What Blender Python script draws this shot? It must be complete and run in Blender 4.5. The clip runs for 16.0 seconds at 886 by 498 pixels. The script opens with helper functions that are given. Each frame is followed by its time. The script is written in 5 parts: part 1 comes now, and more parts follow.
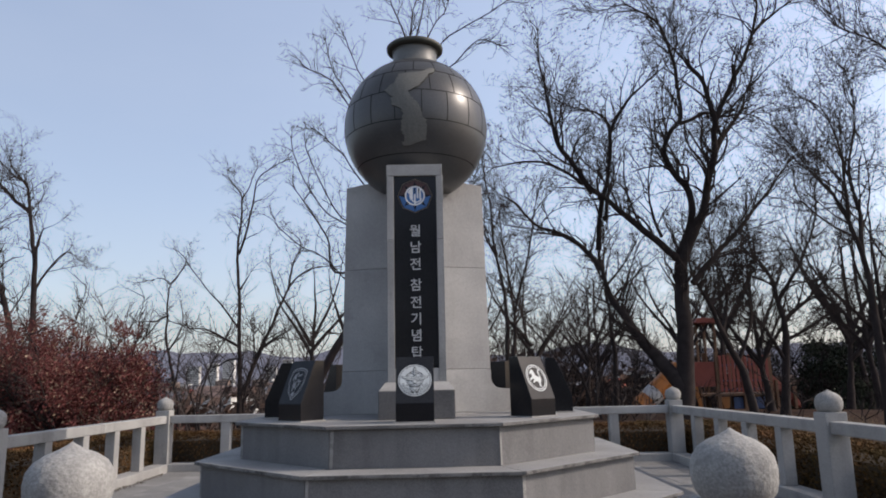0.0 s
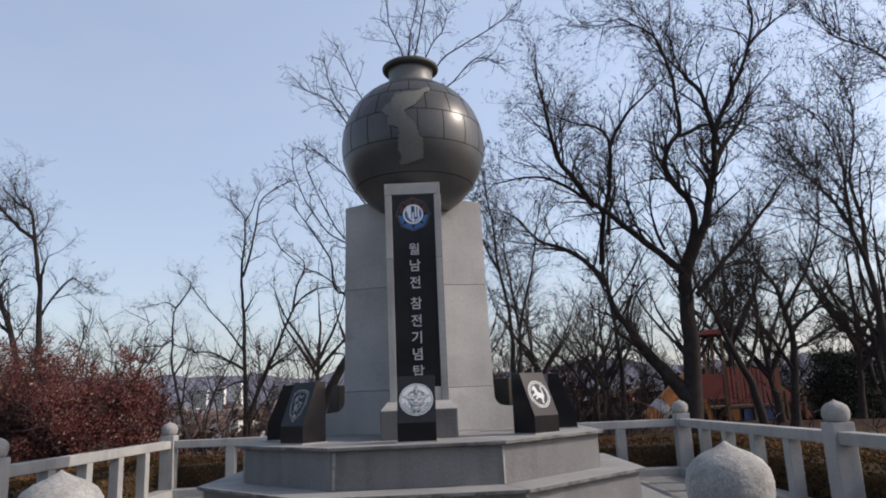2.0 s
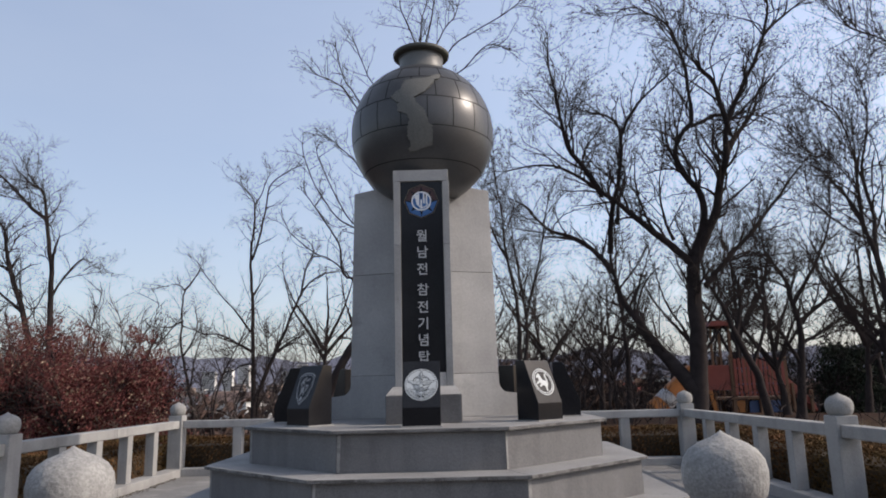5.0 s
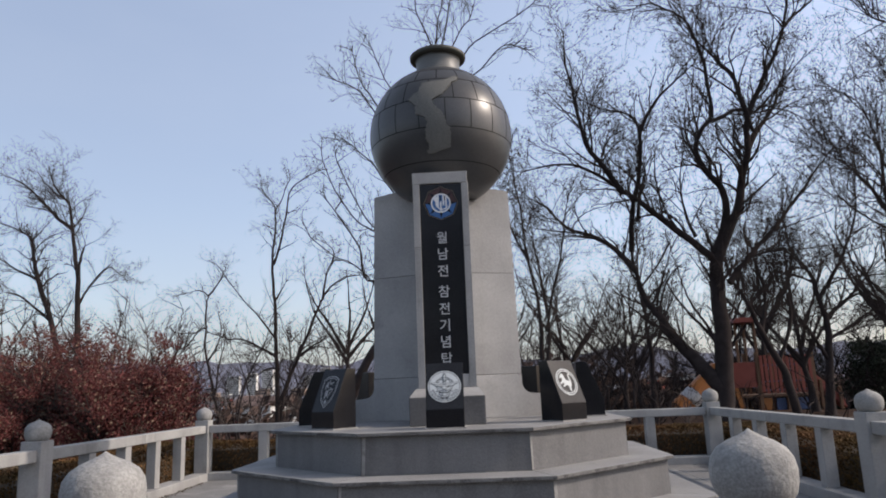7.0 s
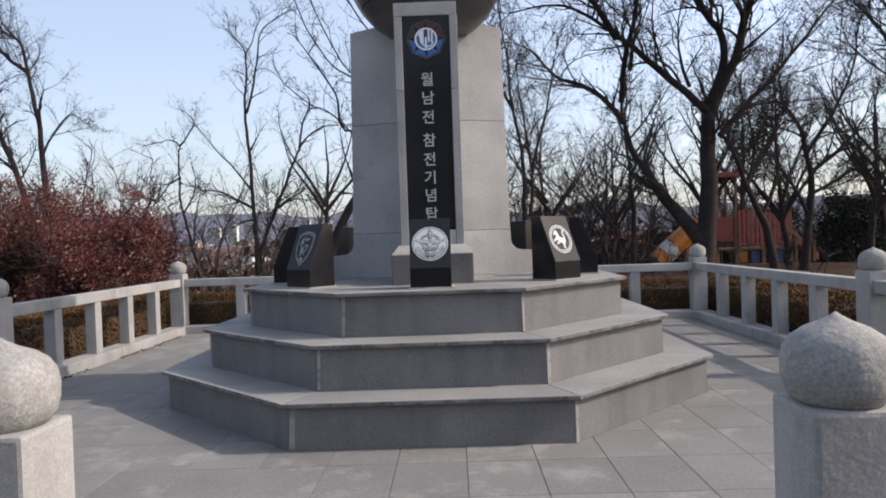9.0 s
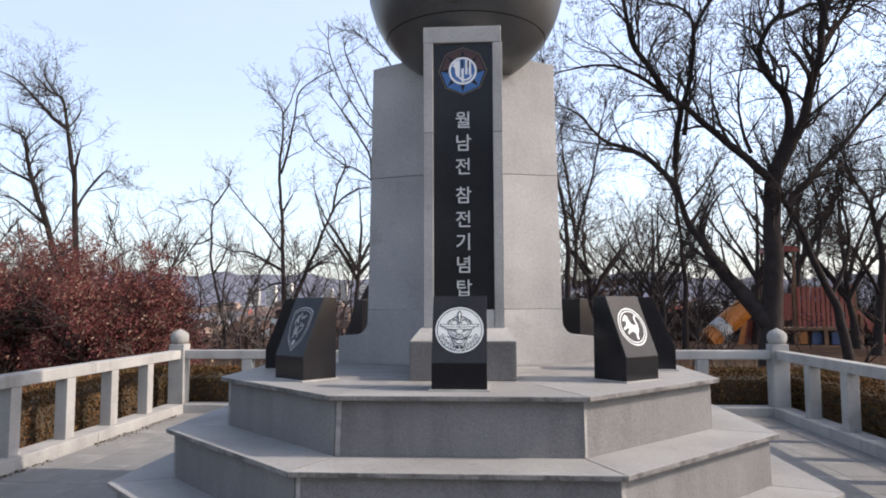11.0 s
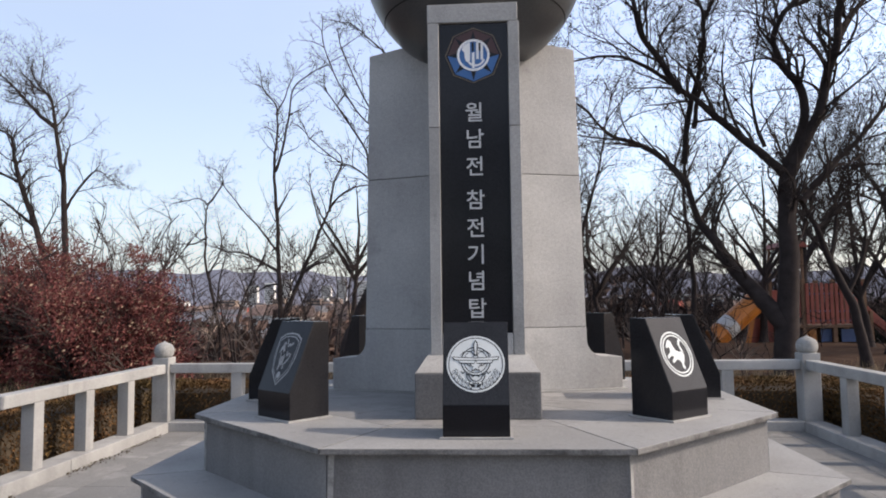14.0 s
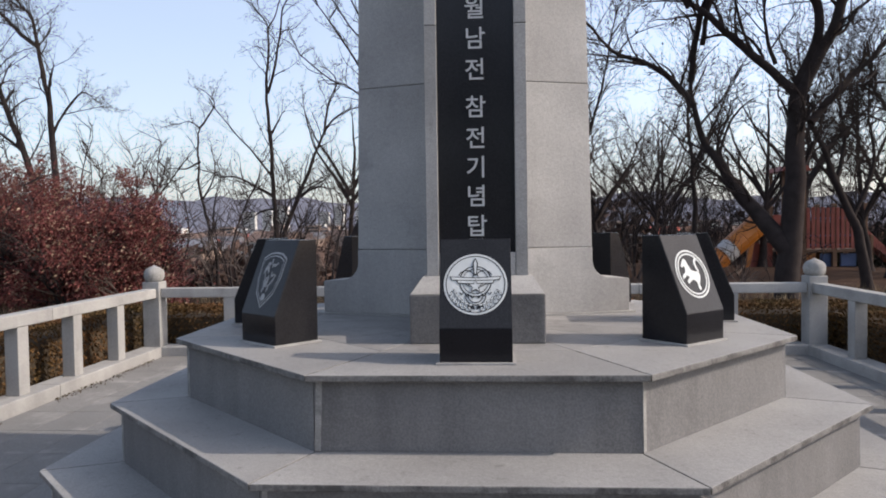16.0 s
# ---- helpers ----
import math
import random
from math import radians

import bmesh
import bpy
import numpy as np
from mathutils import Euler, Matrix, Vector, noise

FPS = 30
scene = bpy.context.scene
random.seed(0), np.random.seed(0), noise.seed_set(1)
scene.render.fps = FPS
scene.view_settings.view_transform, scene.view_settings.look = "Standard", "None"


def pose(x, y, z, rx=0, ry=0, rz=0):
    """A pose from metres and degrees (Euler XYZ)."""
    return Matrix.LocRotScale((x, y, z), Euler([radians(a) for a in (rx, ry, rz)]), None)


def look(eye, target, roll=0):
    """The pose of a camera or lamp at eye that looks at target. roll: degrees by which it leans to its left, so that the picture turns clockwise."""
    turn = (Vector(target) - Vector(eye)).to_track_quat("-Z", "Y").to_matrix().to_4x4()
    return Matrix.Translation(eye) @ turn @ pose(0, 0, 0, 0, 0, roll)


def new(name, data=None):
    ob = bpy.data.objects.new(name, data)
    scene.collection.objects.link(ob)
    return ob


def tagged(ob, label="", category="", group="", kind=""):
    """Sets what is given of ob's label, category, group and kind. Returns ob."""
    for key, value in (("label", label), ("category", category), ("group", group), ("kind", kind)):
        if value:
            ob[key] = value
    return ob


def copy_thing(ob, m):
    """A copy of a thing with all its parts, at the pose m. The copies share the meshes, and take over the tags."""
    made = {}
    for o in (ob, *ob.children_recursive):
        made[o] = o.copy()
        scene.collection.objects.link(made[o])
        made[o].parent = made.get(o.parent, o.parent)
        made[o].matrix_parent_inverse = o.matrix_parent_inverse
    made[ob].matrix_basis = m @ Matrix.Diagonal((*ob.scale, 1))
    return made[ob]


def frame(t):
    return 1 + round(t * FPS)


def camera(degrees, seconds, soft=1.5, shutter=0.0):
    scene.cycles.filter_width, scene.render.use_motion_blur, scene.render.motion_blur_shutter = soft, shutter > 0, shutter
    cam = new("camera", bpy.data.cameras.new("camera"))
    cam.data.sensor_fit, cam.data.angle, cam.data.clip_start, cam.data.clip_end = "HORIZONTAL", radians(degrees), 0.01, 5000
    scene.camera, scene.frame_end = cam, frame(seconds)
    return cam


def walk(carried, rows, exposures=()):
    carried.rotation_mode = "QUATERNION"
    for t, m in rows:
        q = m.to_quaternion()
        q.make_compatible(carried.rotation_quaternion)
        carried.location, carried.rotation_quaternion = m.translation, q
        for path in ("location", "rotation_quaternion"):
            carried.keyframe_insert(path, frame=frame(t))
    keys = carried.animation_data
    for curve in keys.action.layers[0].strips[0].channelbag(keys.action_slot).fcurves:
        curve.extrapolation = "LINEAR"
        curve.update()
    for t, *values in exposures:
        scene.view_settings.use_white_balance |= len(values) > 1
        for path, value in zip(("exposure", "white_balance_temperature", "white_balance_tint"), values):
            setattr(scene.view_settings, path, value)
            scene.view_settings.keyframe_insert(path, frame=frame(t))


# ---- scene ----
cam = camera(64.7, 16.0, soft=1.9)
PATH = [
    (0, (0.194, -7.417, 1.325), (0.216, -5.452, 1.696), -1.2),
    (0.5, (0.212, -7.414, 1.326), (0.236, -5.45, 1.704), -2.6),
    (1, (0.231, -7.417, 1.326), (0.248, -5.454, 1.712), -2.5),
    (1.5, (0.241, -7.415, 1.326), (0.259, -5.455, 1.726), -2.8),
    (2, (0.249, -7.411, 1.325), (0.259, -5.455, 1.746), -2.5),
    (2.5, (0.257, -7.393, 1.327), (0.263, -5.436, 1.739), -1.9),
    (3, (0.268, -7.405, 1.325), (0.275, -5.443, 1.713), -1.0),
    (3.5, (0.27, -7.41, 1.327), (0.269, -5.447, 1.709), -1.3),
    (5.8, (0.261, -7.463, 1.32), (0.219, -5.501, 1.709), -1.2),
    (6, (0.269, -7.46, 1.322), (0.186, -5.502, 1.717), -0.9),
    (6.5, (0.276, -7.47, 1.319), (0.192, -5.509, 1.706), -1.6),
    (7, (0.258, -7.46, 1.323), (0.185, -5.499, 1.713), -2.2),
    (7.5, (0.292, -7.444, 1.313), (0.202, -5.473, 1.641), -2.3),
    (8, (0.255, -7.345, 1.281), (0.139, -5.355, 1.44), -1.3),
    (8.5, (0.185, -7.107, 1.286), (0.071, -5.11, 1.275), -0.7),
    (8.7, (0.186, -7.025, 1.341), (0.15, -5.026, 1.312), -2.1),
    (10.8, (0.155, -5.647, 1.437), (0.073, -3.649, 1.456), 0.1),
    (11, (0.178, -5.524, 1.477), (0.046, -3.535, 1.639), -0.2),
    (11.5, (0.099, -5.281, 1.518), (-0.016, -3.295, 1.723), -0.4),
    (12, (-0.002, -5.074, 1.645), (-0.074, -3.084, 1.829), -2.5),
    (12.5, (-0.032, -4.991, 1.655), (-0.109, -2.998, 1.81), 0.2),
    (13, (0.002, -4.927, 1.649), (-0.093, -2.934, 1.791), -0.1),
    (13.5, (0.048, -4.879, 1.649), (-0.066, -2.888, 1.8), -1.2),
    (14, (0.067, -4.85, 1.641), (-0.06, -2.86, 1.791), -0.7),
    (14.5, (0.09, -4.811, 1.638), (-0.063, -2.821, 1.764), -1.0),
    (15, (0.101, -4.777, 1.644), (-0.064, -2.786, 1.743), -1.4),
    (15.5, (0.111, -4.718, 1.634), (-0.108, -2.731, 1.69), -1.6),
    (16, (0.051, -4.522, 1.589), (-0.073, -2.527, 1.529), -0.8),
]
EXPOSURES = ((0, -0.80, 7050, 16), (7.0, -0.80, 7050, 16), (8.5, -0.62, 7100, 16), (10.8, -0.14, 7200, 16), (11.3, -0.18, 7200, 16), (12.0, -0.36, 7200, 16), (14.0, -0.34, 7200, 16), (16.0, -0.44, 7150, 16))
walk(cam, [(t, look(eye, target, roll)) for t, eye, target, roll in PATH], EXPOSURES)

# ---------------------------------------------------------------- light
world = bpy.data.worlds.new("sky")
scene.world = world
world.use_nodes = True
wn = world.node_tree
sky = wn.nodes.new("ShaderNodeTexSky")
sky.sky_type = "NISHITA"
sky.sun_disc = False
SUN_AZ, SUN_EL = -3.0, 37.0          # degrees from +x towards +y, and above the horizon
sky.sun_elevation = radians(SUN_EL)
sky.sun_rotation = radians(90 - SUN_AZ)
sky.air_density, sky.dust_density, sky.ozone_density = 1.0, 2.0, 1.2
veil = wn.nodes.new("ShaderNodeMix")          # thin pale winter haze over the whole sky
veil.data_type = "RGBA"
veil.inputs["B"].default_value = (2.35, 2.95, 3.85, 1)
co_sky = wn.nodes.new("ShaderNodeTexCoord")
streaks = wn.nodes.new("ShaderNodeTexNoise")
streaks.inputs["Scale"].default_value, streaks.inputs["Detail"].default_value = 2.2, 5
spread = wn.nodes.new("ShaderNodeMapping")
spread.inputs["Scale"].default_value = (1.0, 1.0, 3.0)
wn.links.new(co_sky.outputs["Generated"], spread.inputs["Vector"])
wn.links.new(spread.outputs[0], streaks.inputs["Vector"])
thin = wn.nodes.new("ShaderNodeMapRange")
thin.inputs["From Min"].default_value, thin.inputs["From Max"].default_value = 0.35, 0.7
thin.inputs["To Min"].default_value, thin.inputs["To Max"].default_value = 0.36, 0.50
wn.links.new(streaks.outputs["Fac"], thin.inputs["Value"])
wn.links.new(thin.outputs[0], veil.inputs["Factor"])
wn.links.new(sky.outputs[0], veil.inputs["A"])
height = wn.nodes.new("ShaderNodeSeparateXYZ")          # the sky deepens towards the zenith
wn.links.new(co_sky.outputs["Generated"], height.inputs[0])
deepen = wn.nodes.new("ShaderNodeMapRange")
deepen.interpolation_type = "SMOOTHSTEP"
deepen.inputs["From Min"].default_value, deepen.inputs["From Max"].default_value = 0.50, 1.0
deepen.inputs["To Min"].default_value, deepen.inputs["To Max"].default_value = 1.0, 0.42
wn.links.new(height.outputs["Z"], deepen.inputs["Value"])
depth = wn.nodes.new("ShaderNodeMix")
depth.data_type, depth.blend_type = "RGBA", "MULTIPLY"
depth.inputs["Factor"].default_value = 1.0
wn.links.new(veil.outputs["Result"], depth.inputs["A"])
wn.links.new(deepen.outputs[0], depth.inputs["B"])
facing = wn.nodes.new("ShaderNodeVectorMath")          # the haze is brighter towards the sun
facing.operation = "DOT_PRODUCT"
facing.inputs[1].default_value = (math.cos(radians(SUN_EL)) * math.cos(radians(SUN_AZ)), math.cos(radians(SUN_EL)) * math.sin(radians(SUN_AZ)), math.sin(radians(SUN_EL)))
wn.links.new(co_sky.outputs["Generated"], facing.inputs[0])
aureole = wn.nodes.new("ShaderNodeMapRange")
aureole.inputs["From Min"].default_value, aureole.inputs["From Max"].default_value = -0.30, 0.45
aureole.inputs["To Min"].default_value, aureole.inputs["To Max"].default_value = 1.0, 1.27
wn.links.new(facing.outputs["Value"], aureole.inputs["Value"])
glow = wn.nodes.new("ShaderNodeMix")
glow.data_type, glow.blend_type = "RGBA", "MULTIPLY"
glow.inputs["Factor"].default_value = 1.0
wn.links.new(depth.outputs["Result"], glow.inputs["A"])
wn.links.new(aureole.outputs[0], glow.inputs["B"])
wn.links.new(glow.outputs["Result"], wn.nodes["Background"].inputs[0])
wn.nodes["Background"].inputs[1].default_value = 0.36
sun = new("sun", bpy.data.lights.new("sun", "SUN"))
sun.data.energy, sun.data.angle, sun.data.color = 4.6, radians(0.6), (1.0, 0.95, 0.87)
sd = Vector((math.cos(radians(SUN_EL)) * math.cos(radians(SUN_AZ)), math.cos(radians(SUN_EL)) * math.sin(radians(SUN_AZ)), math.sin(radians(SUN_EL))))
sun.matrix_world = look(sd * 60, (0, 0, 0))


# ---------------------------------------------------------------- materials
def material(name, a, b=None, rough=0.7, scale=3.0, fine=60.0, bump=0.2, metal=0.0, speck=0.0, speck_scale=220.0, per_object=0.0, stain=None, spec=0.5, island=0.0, streak=0.0):
    """Two-scale noise between the colours a and b, with grain, specks, stains and relief."""
    m = bpy.data.materials.new(name)
    m.use_nodes = True
    nt = m.node_tree
    N, L = nt.nodes.new, nt.links.new
    bsdf = nt.nodes["Principled BSDF"]
    bsdf.inputs["Roughness"].default_value = rough
    bsdf.inputs["Metallic"].default_value = metal
    bsdf.inputs["Specular IOR Level"].default_value = spec
    co = N("ShaderNodeTexCoord")
    src = co.outputs["Object"]
    if per_object:
        info = N("ShaderNodeObjectInfo")
        add = N("ShaderNodeVectorMath")
        add.operation = "MULTIPLY_ADD"
        comb = N("ShaderNodeCombineXYZ")
        for k in range(3):
            L(info.outputs["Random"], comb.inputs[k])
        L(comb.outputs[0], add.inputs[0])
        add.inputs[1].default_value = (37, 53, 71)
        L(src, add.inputs[2])
        src = add.outputs[0]
    n1 = N("ShaderNodeTexNoise")
    n1.inputs["Scale"].default_value, n1.inputs["Detail"].default_value = scale, 6
    n2 = N("ShaderNodeTexNoise")
    n2.inputs["Scale"].default_value, n2.inputs["Detail"].default_value = fine, 4
    L(src, n1.inputs["Vector"])
    L(src, n2.inputs["Vector"])
    mix = N("ShaderNodeMix")
    mix.data_type = "RGBA"
    mix.inputs["A"].default_value = (*a, 1)
    mix.inputs["B"].default_value = (*(b or a), 1)
    avg = N("ShaderNodeMath")
    avg.operation = "MULTIPLY_ADD"
    L(n1.outputs["Fac"], avg.inputs[0])
    avg.inputs[1].default_value = 1.6
    avg.inputs[2].default_value = -0.55
    add2 = N("ShaderNodeMath")
    add2.operation = "MULTIPLY_ADD"
    add2.use_clamp = True
    L(n2.outputs["Fac"], add2.inputs[0])
    add2.inputs[1].default_value = 0.55
    L(avg.outputs[0], add2.inputs[2])
    L(add2.outputs[0], mix.inputs["Factor"])
    col = mix.outputs["Result"]
    if speck:
        n3 = N("ShaderNodeTexNoise")
        n3.inputs["Scale"].default_value, n3.inputs["Detail"].default_value = speck_scale, 1
        L(src, n3.inputs["Vector"])
        rp = N("ShaderNodeMapRange")
        rp.inputs["From Min"].default_value, rp.inputs["From Max"].default_value = 0.36, 0.64
        rp.inputs["To Min"].default_value, rp.inputs["To Max"].default_value = 1 - speck, 1 + speck
        L(n3.outputs["Fac"], rp.inputs["Value"])
        mul = N("ShaderNodeMix")
        mul.data_type, mul.blend_type = "RGBA", "MULTIPLY"
        mul.inputs["Factor"].default_value = 1.0
        L(col, mul.inputs["A"])
        L(rp.outputs[0], mul.inputs["B"])
        col = mul.outputs["Result"]
    if stain:
        n4 = N("ShaderNodeTexNoise")
        n4.inputs["Scale"].default_value, n4.inputs["Detail"].default_value, n4.inputs["Roughness"].default_value = stain[1], 8, 0.68
        L(src, n4.inputs["Vector"])
        rp = N("ShaderNodeMapRange")
        rp.inputs["From Min"].default_value, rp.inputs["From Max"].default_value = stain[2], stain[2] + 0.12
        L(n4.outputs["Fac"], rp.inputs["Value"])
        sm = N("ShaderNodeMix")
        sm.data_type = "RGBA"
        sm.inputs["B"].default_value = (*stain[0], 1)
        fac = N("ShaderNodeMath")
        fac.operation = "MULTIPLY"
        fac.inputs[1].default_value = stain[3]
        L(rp.outputs[0], fac.inputs[0])
        L(fac.outputs[0], sm.inputs["Factor"])
        L(col, sm.inputs["A"])
        col = sm.outputs["Result"]
    if streak:
        mp = N("ShaderNodeMapping")
        mp.inputs["Scale"].default_value = (4.5, 4.5, 0.6)
        L(src, mp.inputs["Vector"])
        n5 = N("ShaderNodeTexNoise")
        n5.inputs["Scale"].default_value, n5.inputs["Detail"].default_value = 1.0, 5
        L(mp.outputs[0], n5.inputs["Vector"])
        rp = N("ShaderNodeMapRange")
        rp.inputs["From Min"].default_value, rp.inputs["From Max"].default_value = 0.5, 0.72
        rp.inputs["To Min"].default_value, rp.inputs["To Max"].default_value = 1.0, 1 - streak
        L(n5.outputs["Fac"], rp.inputs["Value"])
        mul = N("ShaderNodeMix")
        mul.data_type, mul.blend_type = "RGBA", "MULTIPLY"
        mul.inputs["Factor"].default_value = 1.0
        L(col, mul.inputs["A"])
        L(rp.outputs[0], mul.inputs["B"])
        col = mul.outputs["Result"]
    if per_object or island:
        hv = N("ShaderNodeHueSaturation")
        rp = N("ShaderNodeMapRange")
        k = per_object or island
        rp.inputs["To Min"].default_value, rp.inputs["To Max"].default_value = 1 - k, 1 + k
        if per_object:
            L(info.outputs["Random"], rp.inputs["Value"])
        else:
            L(N("ShaderNodeNewGeometry").outputs["Random Per Island"], rp.inputs["Value"])
        L(rp.outputs[0], hv.inputs["Value"])
        L(col, hv.inputs["Color"])
        col = hv.outputs["Color"]
    L(col, bsdf.inputs["Base Color"])
    if bump:
        bp = N("ShaderNodeBump")
        bp.inputs["Strength"].default_value, bp.inputs["Distance"].default_value = bump, 0.01
        L(n2.outputs["Fac"], bp.inputs["Height"])
        L(bp.outputs[0], bsdf.inputs["Normal"])
    return m


GRANITE = material("grey_granite", (0.189, 0.187, 0.187), (0.330, 0.327, 0.322), 0.75, 1.4, 45, 0.15, speck=0.10, speck_scale=150, per_object=0.05, stain=((0.12, 0.12, 0.123), 5.0, 0.56, 0.55), streak=0.2)
COPING = material("grimy_granite_coping", (0.189, 0.188, 0.187), (0.327, 0.326, 0.321), 0.75, 1.6, 45, 0.2, speck=0.10, speck_scale=150, per_object=0.06, stain=((0.10, 0.098, 0.094), 16.0, 0.58, 0.5))
WING_STONE = material("smooth_grey_granite", (0.289, 0.284, 0.280), (0.502, 0.497, 0.483), 0.75, 1.4, 45, 0.12, speck=0.10, speck_scale=150, per_object=0.05, stain=((0.17, 0.17, 0.175), 2.6, 0.58, 0.4), streak=0.10)
# risers and pedestal: stains, plus upright faces' shade put into a darker base
GRANITE_RISER = material("weathered_granite_shade_toned", (0.110, 0.109, 0.112), (0.195, 0.194, 0.194), 0.8, 1.8, 40, 0.2, speck=0.13, speck_scale=110, per_object=0.05, stain=((0.13, 0.13, 0.135), 3.0, 0.55, 0.5), streak=0.22)
GRANITE_FENCE = material("pale_granite", (0.243, 0.243, 0.238), (0.418, 0.413, 0.402), 0.8, 2.0, 50, 0.2, speck=0.10, speck_scale=150, per_object=0.04, stain=((0.19, 0.19, 0.185), 3.2, 0.58, 0.55), streak=0.2)
GRANITE_FINIAL = material("rough_hewn_granite", (0.216, 0.213, 0.206), (0.370, 0.367, 0.354), 0.9, 9.0, 45, 0.5, speck=0.14, speck_scale=120, per_object=0.05, stain=((0.105, 0.102, 0.096), 15.0, 0.57, 0.62))
COPING_EDGE = material("dark_stained_granite_edge", (0.085, 0.083, 0.081), (0.221, 0.217, 0.212), 0.85, 5.0, 45, 0.3, speck=0.15, speck_scale=120, per_object=0.1, stain=((0.045, 0.043, 0.042), 7.0, 0.50, 0.85))
EMBLEM_PAINT = material("greyed_white_inlay", (0.49, 0.53, 0.54), (0.60, 0.64, 0.65), 0.6, 9, 120, 0.1)
PAVING = material("worn_paving", (0.166, 0.165, 0.161), (0.223, 0.220, 0.215), 0.85, 2.0, 35, 0.2, speck=0.15, speck_scale=140, per_object=0.06, stain=((0.38, 0.37, 0.355), 1.9, 0.54, 0.5))
MORTAR = material("pale_mortar", (0.20, 0.198, 0.19), (0.34, 0.335, 0.325), 0.95, 9, 60, 0.4, speck=0.12, stain=((0.14, 0.14, 0.138), 12, 0.5, 0.7))
JOINT = material("dark_mortar", (0.125, 0.119, 0.112), (0.213, 0.200, 0.188), 0.95, 3, 60, 0.3)
DARK_JOINT = material("black_joint", (0.022, 0.022, 0.022), (0.036, 0.035, 0.034), 0.9, 3, 60, 0.0, spec=0.1)
BLACK = material("polished_black_stone", (0.012, 0.012, 0.014), (0.02, 0.02, 0.023), 0.16, 3, 90, 0.0, speck=0.3, speck_scale=260, spec=0.22)
BLACK_HONED = material("honed_black_stone", (0.018, 0.019, 0.022), (0.028, 0.03, 0.034), 0.2, 4, 90, 0.0, speck=0.25, speck_scale=260, spec=0.15)
DARK_GLOBE = material("dark_grey_stone", (0.052, 0.053, 0.055), (0.074, 0.075, 0.077), 0.34, 2.0, 60, 0.05, speck=0.25, speck_scale=190, stain=((0.085, 0.086, 0.088), 3.0, 0.58, 0.35))
MAP_STONE = material("honed_grey_stone", (0.115, 0.115, 0.105), (0.165, 0.164, 0.150), 0.7, 3.0, 60, 0.2, speck=0.25, speck_scale=170)
NECK_STONE = material("mid_grey_stone", (0.120, 0.122, 0.116), (0.168, 0.168, 0.160), 0.45, 4.0, 60, 0.1, speck=0.2)
RIM_STONE = material("mossy_dark_stone", (0.05, 0.053, 0.045), (0.08, 0.083, 0.07), 0.6, 6.0, 60, 0.2, speck=0.2)
WHITE_PAINT = material("white_inlay", (0.72, 0.73, 0.73), (0.82, 0.83, 0.83), 0.6, 8, 120, 0.1)
ENGRAVED = material("frosted_engraving", (0.270, 0.277, 0.284), (0.365, 0.371, 0.378), 0.7, 12, 140, 0.1)
LETTER = material("pale_grey_letter", (0.46, 0.47, 0.47), (0.58, 0.58, 0.58), 0.6, 12, 120, 0.1)
BLUE_PAINT = material("blue_inlay", (0.025, 0.11, 0.29), (0.035, 0.14, 0.36), 0.4, 9, 100, 0.05)
RED_PAINT = material("dark_red_inlay", (0.04, 0.011, 0.010), (0.06, 0.015, 0.012), 0.4, 9, 100, 0.05)
GOLD_PAINT = material("dull_brown_line", (0.10, 0.07, 0.04), (0.14, 0.10, 0.06), 0.4, 9, 100, 0.05)
BARK = material("dark_bark", (0.022, 0.017, 0.017), (0.050, 0.040, 0.038), 0.95, 5, 40, 0.6, spec=0.15)
BARK_PALE = material("grey_bark", (0.066, 0.052, 0.047), (0.118, 0.095, 0.083), 0.95, 5, 40, 0.6, spec=0.2)
RED_LEAF = material("withered_red_leaf", (0.118, 0.034, 0.033), (0.207, 0.071, 0.063), 0.8, 1.2, 30, 0.0, island=0.35, spec=0.2)
TAN_LEAF = material("withered_tan_leaf", (0.22, 0.15, 0.10), (0.34, 0.24, 0.17), 0.8, 1.2, 30, 0.0, island=0.4)
DRY_LEAF = material("dry_brown_leaf", (0.05, 0.04, 0.03), (0.10, 0.075, 0.05), 0.85, 2, 30, 0.0, island=0.4, spec=0.15)
HEDGE_LEAF = material("winter_hedge_leaf", (0.058, 0.050, 0.018), (0.155, 0.074, 0.034), 0.8, 1.0, 30, 0.0, island=0.5, spec=0.15)
SCRUB = material("brown_scrub", (0.064, 0.043, 0.036), (0.128, 0.085, 0.072), 0.95, 0.05, 1.0, 0.0, island=0.4, spec=0.1)
EVERGREEN = material("dark_evergreen", (0.014, 0.020, 0.014), (0.03, 0.036, 0.024), 0.85, 1.5, 30, 0.0, island=0.4, spec=0.15)
SOIL = material("dry_grass_and_soil", (0.030, 0.017, 0.012), (0.056, 0.033, 0.023), 1.0, 0.6, 14, 0.5, stain=((0.085, 0.056, 0.040), 0.9, 0.52, 0.6), spec=0.05)
STRAW = material("dry_straw", (0.178, 0.131, 0.077), (0.268, 0.208, 0.131), 0.9, 2, 30, 0.0, island=0.35)
# air haze is mixed into both hill colours, more into the farther ridge
FAR_HILL = material("haze_tinted_far_hills", (0.130, 0.140, 0.185), (0.155, 0.165, 0.210), 1.0, 0.004, 0.05, 0.0)
HILL = material("haze_tinted_wooded_hills", (0.095, 0.095, 0.125), (0.135, 0.130, 0.165), 1.0, 0.004, 0.05, 0.0)
RED_METAL = material("faded_red_panel", (0.195, 0.035, 0.024), (0.258, 0.058, 0.039), 0.55, 3, 40, 0.05, island=0.15)
